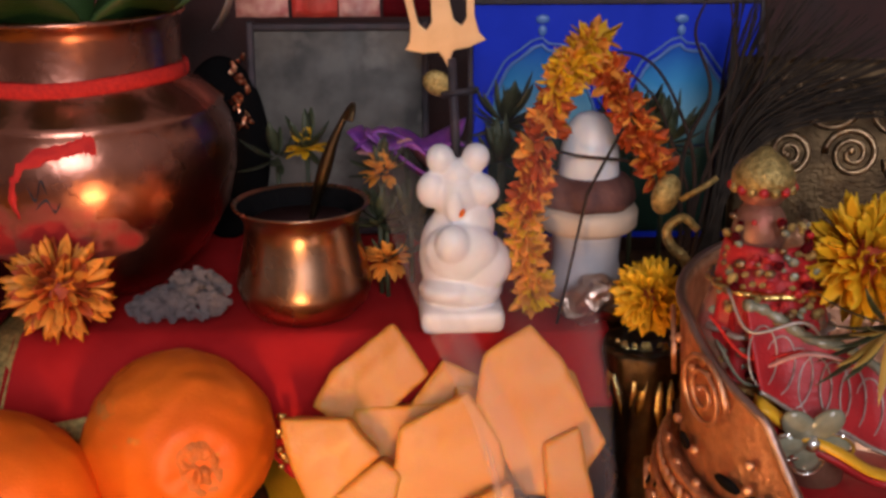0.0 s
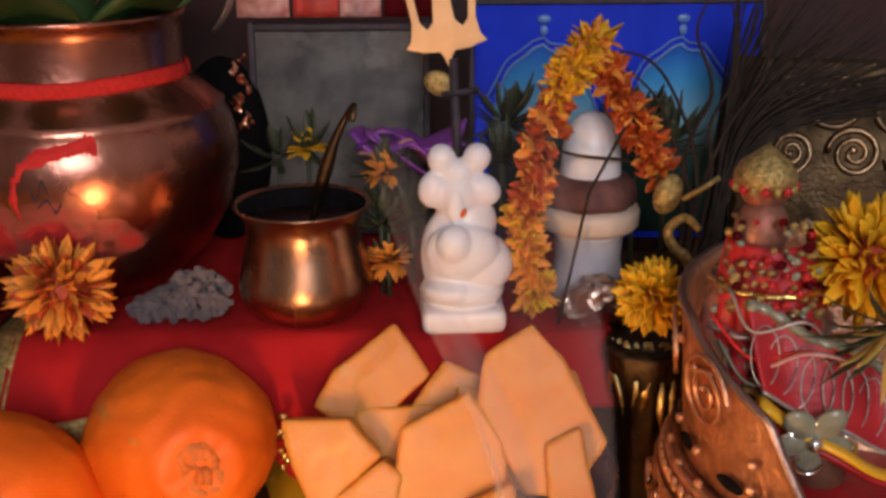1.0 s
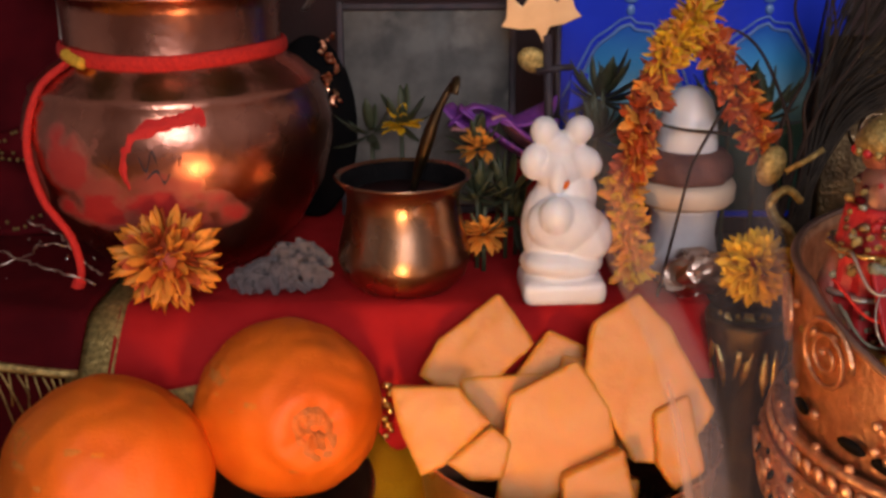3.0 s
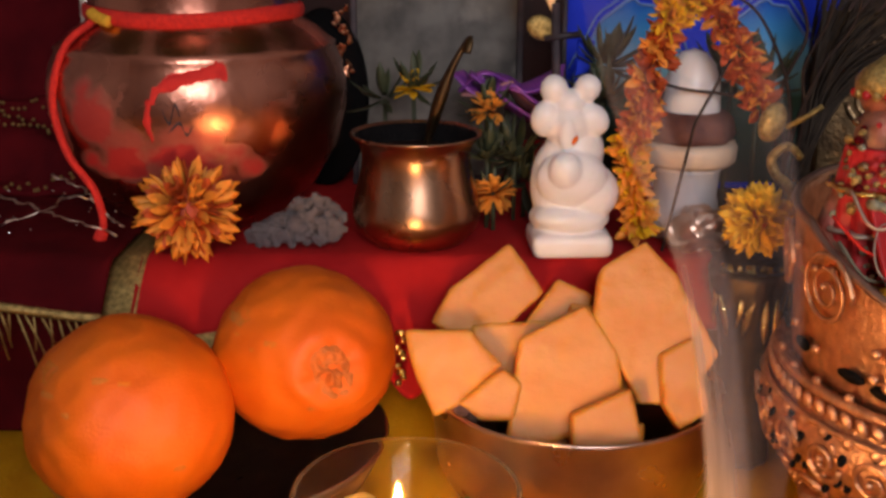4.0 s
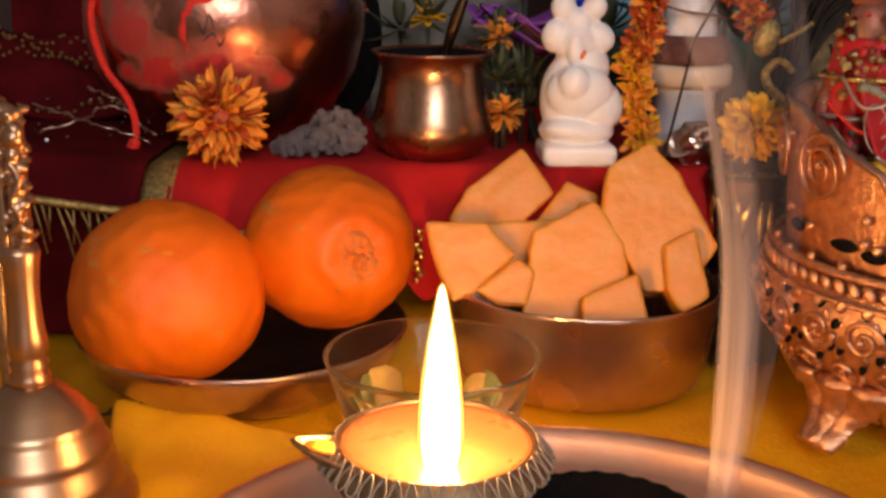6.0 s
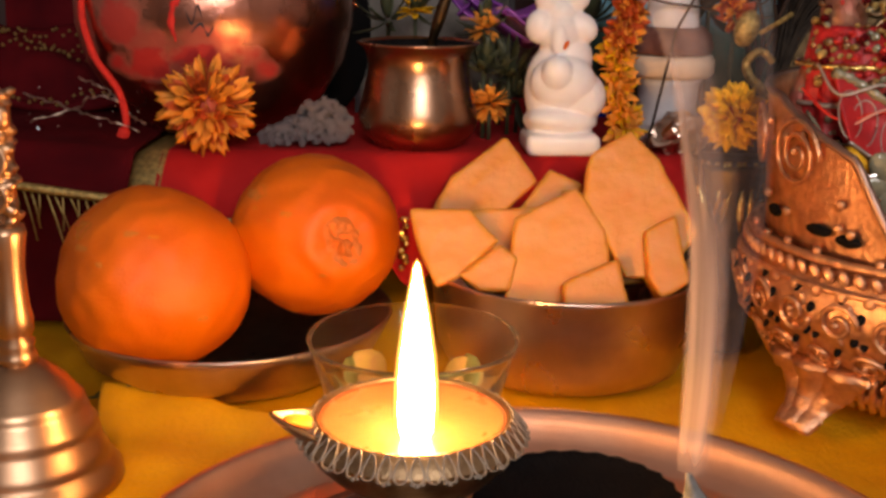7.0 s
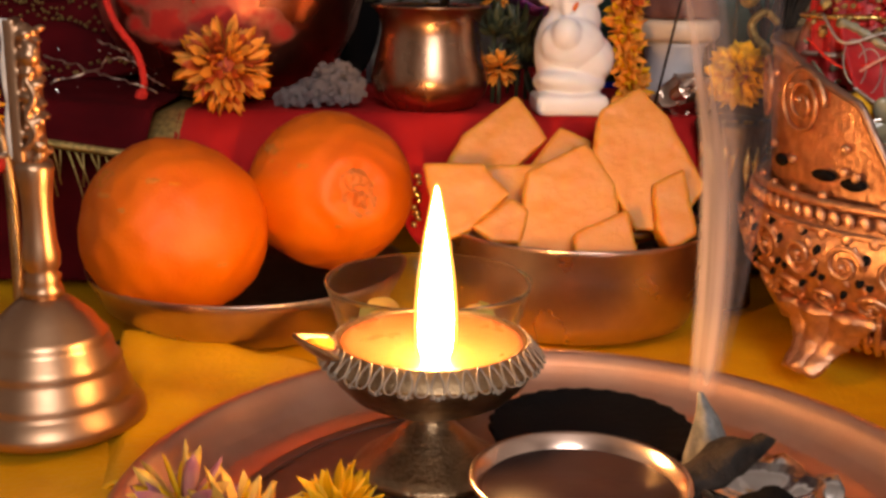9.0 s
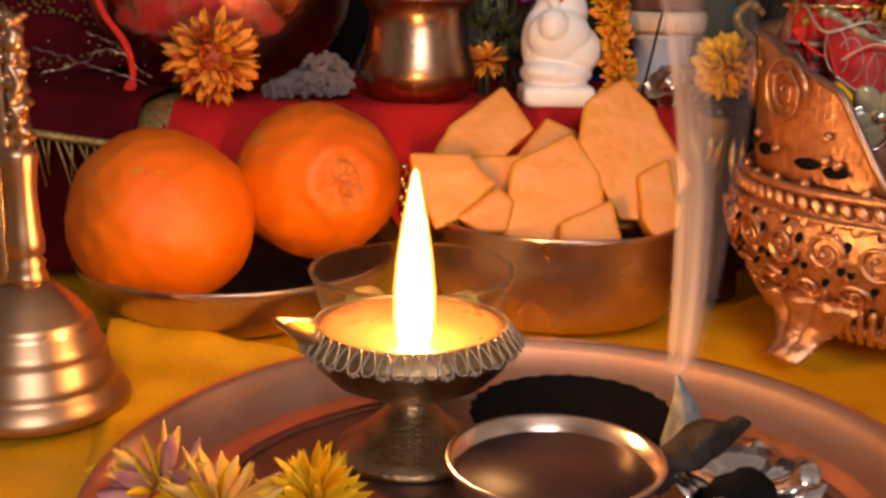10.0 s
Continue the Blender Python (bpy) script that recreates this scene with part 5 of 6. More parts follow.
M["sky_print"] = gradient("sky_print", ((0.0, (0.02, 0.05, 0.03)), (0.35, (0.05, 0.12, 0.10)), (0.5, (0.25, 0.55, 0.70)), (0.75, (0.05, 0.30, 0.62)), (1.0, (0.02, 0.10, 0.5))), 0.03, 0.105)
M["blue_ink"] = mat("deep_blue_ink", (0.008, 0.035, 0.60), 0.6, 0, (0.006, 0.025, 0.46), 40, 0.6, 0.05, 300, spec=0.15)
M["pale_ink"] = mat("pale_blue_ink", (0.12, 0.24, 0.55), 0.35, 0, (0.08, 0.16, 0.45), 200, 0.6, 0.05, 300)
part("backing", block(0.140, 0.002, 0.118, 0.0004), "blue_ink", blue, m=pose(0, 0, 0.0595))


def arch_fill(cx, w, z0, z1, n=24):
    bm = bmesh.new()
    pts = [(cx - w / 2, z0)]
    for k in range(n + 1):
        t = k / n
        x = cx - w / 2 + w * t
        u = abs(2 * t - 1)
        z = z1 - (z1 - z0) * 0.42 * u ** 2.2 - 0.0025 * abs(math.sin(4.5 * math.pi * t)) * (u > 0.08)
        pts.append((x, z))
    pts.append((cx + w / 2, z0))
    f = bm.faces.new([bm.verts.new((x, 0, z)) for x, z in pts])
    r = bmesh.ops.extrude_face_region(bm, geom=[f])
    bmesh.ops.translate(bm, verts=[v for v in r["geom"] if isinstance(v, bmesh.types.BMVert)], vec=(0, 0.0006, 0))
    return bm, pts[1:-1]


for cx in (-0.036, 0.032):
    bm, line = arch_fill(cx, 0.060, 0.004, 0.098)
    part("arch_panel", bm, "sky_print", blue, "printed sky and trees inside an arch", m=pose(0, -0.0018, 0))
    bm = bmesh.new()
    tube([(x, 0, z + 0.001) for x, z in line], 0.0010, 6, bm)
    tube([(cx + 1.10 * (x - cx), 0, z + 0.0045) for x, z in line], 0.0006, 6, bm)
    blob((cx, 0, 0.106), (0.0022, 0.0008, 0.0028), bm, 2)
    blob((cx, 0, 0.1115), (0.0035, 0.0008, 0.0024), bm, 2)
    part("arch_outline", bm, "pale_ink", blue, "pale printed scalloped arch", m=pose(0, -0.0016, 0))
for w, h, x, z in ((0.0026, 0.122, -0.0713, 0.061), (0.0026, 0.122, 0.0713, 0.061), (0.140, 0.0026, 0, 0.1198)):
    part("frame_bar", block(w, 0.005, h, 0.0006), "frame_dark", blue, m=pose(x, 0, z))

# gilt trident
tri = thing("trident", "small gilt metal trident on a dark staff", "trident", pose(0.0678, 0.2700, SHELF + 0.001))
Z0 = 0.097
half = [(0, 0), (7, 22), (13, 32), (38, 33), (70, 43), (60, 56), (55, 85), (60, 130), (66, 176), (56, 160), (46, 130), (41, 84), (30, 72), (19, 84), (15, 130), (14, 168), (0, 205)]
outline = [(x, z) for x, z in half] + [(-x, z) for x, z in half[-2:0:-1]]
bm = bmesh.new()
face = bm.faces.new([bm.verts.new((x * 0.000262, 0, z * 0.000262)) for x, z in outline])
res = bmesh.ops.extrude_face_region(bm, geom=[face])
bmesh.ops.translate(bm, verts=[v for v in res["geom"] if isinstance(v, bmesh.types.BMVert)], vec=(0, 0.0022, 0))
bmesh.ops.bevel(bm, geom=list(bm.edges), offset=0.0005, segments=2, affect='EDGES', profile=0.6)
part("trident_head", bm, "gilt", tri, "gilt three-pronged head", m=pose(-0.0005, -0.001, Z0 - 0.001, 0, -7, 0), smooth=False)
part("staff", tube([(0.0035, 0, 0.0), (0.003, 0, 0.05), (0.0008, 0, Z0 + 0.004)], 0.0022, 10), "frame_dark", tri, "dark thin staff")
part("crossbar", tube([(-0.004, -0.001, 0.0845), (0.004, -0.0015, 0.086), (0.013, -0.001, 0.0868)], 0.0016, 8), "frame_dark", tri)
part("bead", blob((0, 0, 0), (0.0072, 0.0022, 0.0058), None, 3), "gold_trim", tri, "gilt leaf boss", m=pose(-0.0055, 0.0015, 0.0895, 0, 25, 0))

# stone lingam on its stand with garland
LX, LY = 0.1275, 0.2320
ling = thing("stone_emblem", "rounded white stone on a cream and marble stand", "stone", pose(LX, LY, SHELF + 0.001))
part("stand", lathe([(0, 0), (0.0160, 0), (0.0172, 0.002), (0.0160, 0.010), (0.0142, 0.020), (0.0150, 0.031), (0.0175, 0.0335), (0, 0.034)], 48), "grey_marble", ling, "pale grey marble stand")
part("ring", lathe([(0, 0.0342), (0.0195, 0.0342), (0.0215, 0.0362), (0.0218, 0.0420), (0.0205, 0.0445), (0, 0.045)], 56), "cream_stone", ling, "cream stone ring")
part("paste_band", lathe([(0, 0.0452), (0.0190, 0.0452), (0.0200, 0.048), (0.0185, 0.0545), (0.0150, 0.0580), (0, 0.058)], 56, None, 0.04, 7), "sandal", ling, "dark dried paste band")
part("dome", lathe([(0, 0.050), (0.0128, 0.050), (0.0130, 0.060), (0.0122, 0.070), (0.0098, 0.0785), (0.0055, 0.0835), (0, 0.0852)], 48), "marble", ling, "smooth white domed stone")


def garland(points, label, radii, mats, density, seed):
    ob = thing("garland", label, "garland", pose(0, 0, 0))
    rnd = random.Random(seed)
    line = smooth_line(points, 10)
    part("cord", tube(line, 0.0014, 6), "leaf", ob, "thin green stem")
    for n in range(density):
        t = (n + 0.5) / density
        p = line[int(t * (len(line) - 1))]
        d = Vector((rnd.gauss(0, 1), rnd.gauss(-0.55, 0.8), rnd.gauss(0.1, 1))).normalized()
        q = d.to_track_quat('Z', 'Y').to_matrix().to_4x4()
        s = rnd.uniform(0.8, 1.15)
        me = mats(t, rnd)
        share("petal", me, ob, Matrix.Translation(p + d * radii * rnd.uniform(0.05, 0.5)) @ q @ pose(0, 0, 0, 0, 0, rnd.uniform(0, 360)) @ Matrix.Diagonal((s, s, s, 1)))
    return ob


g_y = petal_mesh("petal", "petal", 0.0080, 0.0029, 0.55, 0.1)
g_g = petal_mesh("petal", "yellow_petal", 0.0080, 0.0029, 0.55, 0.1)
g_r = petal_mesh("petal", "petal_in", 0.0080, 0.0029, 0.55, 0.1)
garland([(0.1260, 0.214, 0.205), (0.1175, 0.208, 0.196), (0.1090, 0.206, 0.186)], "golden marigold head topping the garland", 0.009, lambda t, r: g_g if r.random() < 0.5 else g_y, 280, 3)
garland([(0.1085, 0.206, 0.184), (0.1045, 0.205, 0.166), (0.1015, 0.205, 0.150), (0.0985, 0.206, 0.136)], "rust and orange marigold strand beside the stone", 0.007, lambda t, r: (g_r, g_y, g_r)[r.randrange(3)], 280, 4)
garland([(0.0980, 0.207, 0.137), (0.0985, 0.207, 0.122), (0.1025, 0.207, 0.106), (0.104, 0.207, 0.096)], "yellow-orange marigold strand beside the stone", 0.008, lambda t, r: (g_g, g_y, g_y)[r.randrange(3)], 280, 5)
garland([(0.1280, 0.212, 0.197), (0.1370, 0.209, 0.181), (0.1460, 0.209, 0.165), (0.1530, 0.210, 0.148)], "rust-red marigold strand over the stone", 0.0065, lambda t, r: (g_r, g_r, g_y)[r.randrange(3)], 260, 6)

# greenery and small flowers behind the pot
leafm = petal_mesh("leaf_blade", "leaf", 0.017, 0.0042, 0.4, 0.45, 5)


def sprig(at, count, label, seed, size=1.0, flower=None, n_petals=0, up=0.6):
    ob = thing("sprig", label, "flower" if flower else "foliage", Matrix.Translation(at), "sprigs behind the pots")
    rnd = random.Random(seed)
    part("stalk", tube([(0, 0.002, -at[2] + SHELF + 0.001), (0, 0, 0)], 0.0012, 6), "leaf", ob, "thin green stalk")
    for n in range(count):
        d = Vector((rnd.gauss(0, 1), rnd.gauss(-0.4, 0.7), rnd.gauss(up, 0.7))).normalized()
        s = size * rnd.uniform(0.6, 1.1)
        share("leaf_blade", leafm, ob, Matrix.Translation(d * 0.002) @ d.to_track_quat('Z', 'Y').to_matrix().to_4x4() @ Matrix.Diagonal((s, s, s, 1)))
    for n in range(n_petals):
        d = Vector((rnd.gauss(0, 1), rnd.gauss(-0.8, 0.6), rnd.gauss(0.3, 0.8))).normalized()
        share("petal", flower, ob, Matrix.Translation(d * 0.003) @ d.to_track_quat('Z', 'Y').to_matrix().to_4x4())
    return ob


sprig((0.0020, 0.266, 0.148), 14, "small yellow flower among dull leaves", 1, 0.9, g_g, 30)
sprig((-0.012, 0.268, 0.143), 12, "dull green leaves behind the small pot", 2, 0.9)
sprig((0.0380, 0.250, 0.141), 12, "small orange flower among dull leaves", 3, 0.8, g_y, 30)
sprig((0.0370, 0.236, 0.122), 26, "grey-green spiky leaves beside the small pot", 4, 0.9)
sprig((0.0400, 0.232, 0.106), 6, "small orange flower on the red cloth", 5, 0.7, g_y, 50)
sprig((0.0500, 0.250, 0.118), 20, "dark leaves behind the white figure", 6, 1.0)
sprig((0.0900, 0.250, 0.145), 24, "dark green leaves behind the white figure", 7, 1.1)
sprig((0.0920, 0.262, 0.160), 22, "dark green leaves behind the white figure", 8, 1.2)
sprig((0.0550, 0.256, 0.105), 18, "dark leaves behind the white figure", 9, 1.0)
sprig((0.1500, 0.255, 0.155), 26, "dark green leaves behind the stone", 10, 1.3)
sprig((0.1650, 0.262, 0.150), 26, "dark green leaves behind the stone", 11, 1.3)

tin = thing("purple_tinsel", "crumpled purple and mauve foil ribbon", "ribbon", pose(0.047, 0.278, 0.150))
for n in range(5):
    rnd = random.Random(40 + n)
    pts = smooth_line([(-0.024 + 0.010 * k, rnd.uniform(-0.004, 0.004), rnd.uniform(-0.008, 0.006) - 0.003 * n * (k - 1) * 0.4) for k in range(6)], 5)
    part("ribbon", tube(pts, 0.0078, 8, None, 0.18), ("purple", "purple", "mauve_petal", "purple", "purple")[n], tin, m=pose(0.002 * n, -0.002 * n, 0))
part("stem", tube([(0, 0.004, -0.150 + SHELF + 0.001), (0, 0.003, 0)], 0.0012, 6), "leaf", tin)

# blue-black bottle neck behind the figure
peg = thing("blue_stick", "thin blue incense packet standing behind the figure", "packet", pose(0.0775, 0.262, SHELF + 0.001, -2, 4, 0))
part("packet", block(0.008, 0.004, 0.085, 0.0008), "blue_ink", peg, m=pose(0, 0, 0.0425))

# dark twigs and peacock plume
plume = thing("peacock_plume", "dark fan of peacock feather quills", "feathers", pose(0.190, 0.275, SHELF + 0.001))
rnd = random.Random(12)
for n in range(150):
    f = n / 149
    ex = 0.005 + 0.115 * f
    ez = 0.135 - 0.055 * f + rnd.uniform(-0.012, 0.012)
    pts = smooth_line([(0.002 * rnd.gauss(0, 1), 0.0, 0.0), (0.01 * f, rnd.uniform(-0.008, 0.004), 0.045), (0.3 * ex, rnd.uniform(-0.012, 0.006), 0.085 - 0.015 * f), (ex, rnd.uniform(-0.014, 0.008), ez)], 6)
    part("quill", tube(pts, lambda t: 0.0009 * (1 - 0.7 * t), 5), "feather", plume)
rnd = random.Random(5)
twigs = thing("dry_twigs", "thin dark dry twigs arching beside the stone", "twigs", pose(0.170, 0.245, SHELF + 0.001))
for pts in (((0, 0, 0), (0.006, 0.0, 0.05), (-0.004, 0.0, 0.085), (-0.020, 0.005, 0.105), (-0.050, 0.01, 0.105)),
            ((0.002, 0, 0), (0.008, 0.0, 0.045), (0.018, 0.0, 0.075), (0.034, 0.005, 0.100), (0.030, 0.005, 0.140)),
            ((0, 0, 0), (0.004, 0.0, 0.04), (-0.006, 0.0, 0.07), (-0.014, 0.0, 0.088), (-0.032, 0.0, 0.105)),
            ((0.004, 0, 0), (0.012, 0.0, 0.05), (0.010, 0.0, 0.075), (0.020, 0.0, 0.100), (0.016, 0.0, 0.128)),
            ((0, 0, 0), (-0.002, -0.010, 0.04), (-0.020, -0.026, 0.064), (-0.050, -0.030, 0.070), (-0.072, -0.030, 0.076)),
            ((0.003, 0, 0), (0.000, 0.0, 0.06), (0.010, 0.0, 0.09), (0.002, 0.0, 0.115), (0.006, 0.0, 0.13))):
    part("twig", tube(smooth_line(pts, 7), lambda t: 0.0012 * (1 - 0.6 * t), 6), "twig", twigs)
lean = thing("leaning_stick", "thin dark incense stick leaning on the stone stand", "stick", pose(0, 0, 0))
part("stick", tube([(0.1125, 0.1985, SHELF + 0.003), (0.1235, 0.2005, 0.145), (0.138, 0.205, 0.172)], 0.0007, 6), "twig", lean)

# gold-leaf candle cup carrying a yellow flower
goldpot = thing("gold_pot", "small gold tinsel pot beside the copper throne", "pot", pose(0.147, 0.181, 0.0))
part("pot", lathe([(0, 0), (0.013, 0), (0.014, 0.002), (0.012, 0.03), (0.011, 0.060), (0.0155, 0.074), (0.0175, 0.086), (0.0165, 0.089), (0.012, 0.086), (0, 0.084)], 40, None, 0.05, 9), "dark_brass", goldpot)
fr = petal_mesh("foil_strip", "tinsel", 0.019, 0.0034, 0.5, 0.1, 3)
for n in range(38):
    a = 2 * math.pi * n / 38
    share("foil_strip", fr, goldpot, Matrix.Translation((0.0165 * math.cos(a), 0.0165 * math.sin(a), 0.078 + 0.008 * (n % 2))) @ Matrix.Rotation(a - math.pi / 2, 4, 'Z') @ pose(0, 0, 0, 180 + R.uniform(-25, 12), R.uniform(-14, 14), 0), "strip of gold foil")
for n in range(18):
    share("foil_strip", fr, goldpot, pose(-0.014 + 0.0016 * n + R.uniform(-0.001, 0.001), 0.004 - 0.0004 * n + R.uniform(-0.002, 0.002), 0.088 - 0.006 * (n % 2), 180 + R.uniform(-20, 20), R.uniform(-16, 16), R.uniform(-30, 30)) @ Matrix.Diagonal((0.8, 0.8, R.uniform(0.5, 0.9), 1)), "strip of gold foil")
yp = petal_mesh("petal", "yellow_petal", 0.0095, 0.0032, 0.45, 0.06)
head("yellow_flower", "square-cut yellow chrysanthemum on the gold pot", pose(0.147, 0.177, 0.1095, 20, 0, 0), (yp, yp, yp), 0.0158, 270)
crumple = thing("silver_foil", "crumpled silver and smoky foil", "foil", pose(0.1290, 0.205, SHELF + 0.001))
bm = blob((0, 0, 0.010), (0.014, 0.010, 0.010), None, 4)
for v in bm.verts:
    v.co += Vector(noise.noise_vector(v.co * 160)) * 0.005
    v.co.z = max(0.0, v.co.z)
part("foil", bm, "tray_steel", crumple, smooth=False)

# goose-shaped gold ornament
goose = thing("bird_ornament", "small gold bird-necked ornament", "ornament", pose(0.157, 0.193, SHELF + 0.001))
bm = tube(smooth_line([(0.010, 0, 0.0), (0.010, 0, 0.020), (0.006, 0, 0.032), (0.0, 0, 0.038), (-0.002, 0, 0.045), (0.004, 0, 0.050), (0.010, 0, 0.045)], 6), lambda t: 0.0028 - 0.0012 * t, 10)
blob((-0.0035, -0.001, 0.060), (0.0055, 0.004, 0.0085), bm, 3, Matrix.Rotation(0.3, 4, 'Y'))
tube([(0.002, -0.002, 0.058), (0.010, -0.003, 0.063), (0.016, -0.002, 0.067)], 0.0012, 6, bm)
part("ornament", bm, "gold_trim", goose)

# ---------------------------------------------------------------- pierced copper throne with the dressed idol
TX, TY, TR = 0.2255, 0.1220, 0.0780
throne = thing("copper_throne", "pierced and chased copper throne on scroll feet", "throne", pose(TX, TY, 0.0))
part("bowl", lathe([(0, 0.0120), (0.042, 0.0120), (0.054, 0.0140), (0.066, 0.0215), (0.0770, 0.0340), (0.0835, 0.0480), (0.0835, 0.0570), (0.0785, 0.0640), (0.0775, 0.0705), (0.0725, 0.0705), (0.0720, 0.062), (0.072, 0.048), (0.060, 0.028), (0.045, 0.0185), (0, 0.0175)], 112), "chased_copper", throne)
for z, r, t in ((0.0705, 0.0785, 0.0020), (0.0610, 0.0822, 0.0013), (0.0165, 0.0600, 0.0016)):
    part("moulding", tube([(r * math.cos(a), r * math.sin(a), z) for a in [k * math.pi / 48 for k in range(97)]], t, 8), "chased_copper", throne)
bead = blob((0, 0, 0), (0.0017, 0.0022, 0.0034), None, 2, Matrix.Rotation(0.6, 4, 'X'))
bead_ob = part("bead", bead, "chased_copper", throne, m=pose(0.0805, 0, 0.0662))
for n in range(1, 80):
    a = 2 * math.pi * n / 80
    share("bead", bead_ob.data, throne, Matrix.Rotation(a, 4, 'Z') @ pose(0.0805, 0, 0.0662))


def spiral(turns, r0, thick, steps=34, hand=1):
    pts = []
    for k in range(steps):
        t = k / (steps - 1)
        a = hand * turns * 2 * math.pi * t
        r = r0 * (1 - 0.86 * t)
        pts.append((0, r * math.cos(a), r * math.sin(a)))
    bm = tube(pts, lambda t: thick * (1 - 0.35 * t), 6)
    blob(pts[-1], (thick * 1.4,) * 3, bm, 1)
    return bm


sc = [part("scroll", spiral(1.6, 0.0082, 0.0013, hand=h), "chased_copper", throne, "chased copper scroll", m=pose(0, 0, -1)) for h in (1, -1)]
# Flat black discs laid on solid copper; each hole's shade is only colour.
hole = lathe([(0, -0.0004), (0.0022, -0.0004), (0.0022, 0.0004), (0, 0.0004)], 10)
hole_ob = part("piercing", hole, "soot_and_shade", throne, "black disc painting the shade of a pierced opening", m=pose(0, 0, -1))


BOWL = [(0.054, 0.0140), (0.066, 0.0215), (0.0770, 0.0340), (0.0835, 0.0480), (0.0835, 0.0570), (0.0785, 0.0640)]


def on_bowl(a, z):
    for (r0, z0), (r1, z1) in zip(BOWL, BOWL[1:]):
        if z0 <= z <= z1:
            return r0 + (r1 - r0) * (z - z0) / (z1 - z0)
    return 0.0785


for n in range(26):
    a = 2 * math.pi * n / 26
    for z, s, da in ((0.0495, 1.0, 0), (0.0335, 0.9, math.pi / 26)):
        r = on_bowl(a, z)
        m = Matrix.Rotation(a + da, 4, 'Z') @ pose(r + 0.0006, 0, z, 0, 8 if z > 0.04 else 42, 0) @ Matrix.Diagonal((1, s, s, 1))
        src = sc[n % 2]
        if n < 2 and z > 0.04:
            src.matrix_local = m
        else:
            share("scroll", src.data, throne, m, "chased copper scroll")
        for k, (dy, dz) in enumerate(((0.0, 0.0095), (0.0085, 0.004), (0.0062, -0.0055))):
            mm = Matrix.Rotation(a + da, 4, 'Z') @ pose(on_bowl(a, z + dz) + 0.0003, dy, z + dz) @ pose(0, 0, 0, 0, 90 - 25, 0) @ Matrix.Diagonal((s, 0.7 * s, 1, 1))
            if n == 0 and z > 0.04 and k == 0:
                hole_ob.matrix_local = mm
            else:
                share("piercing", hole_ob.data, throne, mm, "black disc painting the shade of a pierced opening")
knob = part("knob", blob((0, 0, 0), (0.0016, 0.0024, 0.0024), None, 2), "chased_copper", throne, m=pose(0.0825, 0, 0.0595))
for n in range(1, 96):
    a = 2 * math.pi * n / 96
    z = 0.0595 if n % 2 else 0.0235
    share("knob", knob.data, throne, Matrix.Rotation(a, 4, 'Z') @ pose(on_bowl(a, z) + 0.0008, 0, z))
drop = part("drop", blob((0, 0, 0), (0.0011, 0.0014, 0.0027), None, 2), "chased_copper", throne, m=pose(on_bowl(0, 0.0425) + 0.0004, 0.004, 0.0425))
for n in range(1, 130):
    a = 2 * math.pi * n / 130
    z = (0.0425, 0.0555, 0.0405, 0.0290, 0.0445)[n % 5]
    share("drop", drop.data, throne, Matrix.Rotation(a, 4, 'Z') @ pose(on_bowl(a, z) + 0.0005, 0, z, 30 - 15 * (n % 5), 10 if z > 0.045 else 30, 0))


def foot_leaf(u, v):
    """A leaf-shaped leg: broad under the bowl, pinched to a kicked-out toe, with raised flutes."""
    f = 2 * u - 1
    w = 0.0200 * (1 - v) ** 1.5 + 0.0046 + 0.0012 * math.exp(-((v - 0.86) / 0.1) ** 2)
    r = 0.0715 - 0.0050 * math.sin(math.pi * v) + 0.0060 * v ** 3 + 0.0016 * math.cos(3 * math.pi * f) * (1 - 0.5 * v) + 0.0020 * (1 - f * f)
    return (r - 0.12 * abs(w * f), w * f, 0.0005 + 0.0290 * (1 - v) + 0.0004 * math.sin(30 * v))


foot_bm = sheet(foot_leaf, 28, 24, 0.0055)
for v in foot_bm.verts:
    v.co += Vector(noise.noise_vector(v.co * 240)) * 0.0008
    v.co.z = max(0.0, v.co.z)
foot_m = Matrix.Rotation(radians(209), 4, 'Z')
foot = part("foot", foot_bm, "chased_copper", throne, "scrolled copper foot", m=foot_m)
for a in (328, 98):
    share("foot", foot.data, throne, Matrix.Rotation(radians(a), 4, 'Z'), "scrolled copper foot")
apron = tube([(0.064 * math.cos(a), 0.064 * math.sin(a), 0.0150 + 0.0030 * abs(math.sin(6 * a))) for a in [k * math.pi / 60 for k in range(121)]], 0.0034, 8)
part("apron", apron, "chased_copper", throne, "ribbed copper apron")

rib_bm = tube(smooth_line([(0.0590, -0.0014, 0.0110), (0.0675, 0.0008, 0.0180), (0.0735, 0.0026, 0.0275)], 4), lambda t: 0.0019 - 0.0006 * t, 6)
rib = part("rib", rib_bm, "chased_copper", throne, "slanted copper rib")
for n in range(1, 90):
    share("rib", rib.data, throne, Matrix.Rotation(2 * math.pi * n / 90, 4, 'Z'), "slanted copper rib")


def back_height(a):
    """Height of the throne's back wall at the angle a in degrees."""
    if a < 120:
        return 0.060
    if a < 186:
        return 0.060 - 0.004 * (a - 120) / 66
    if a < 219:
        return 0.056 - 0.018 * (a - 186) / 33
    return max(0.003, 0.038 - 0.035 * (a - 219) / 16)


def wall(u, v):
    a = 60 + 176 * u
    r = 0.0735 + 0.0035 * v
    return (r * math.cos(radians(a)), r * math.sin(radians(a)), 0.0708 + back_height(a) * v)


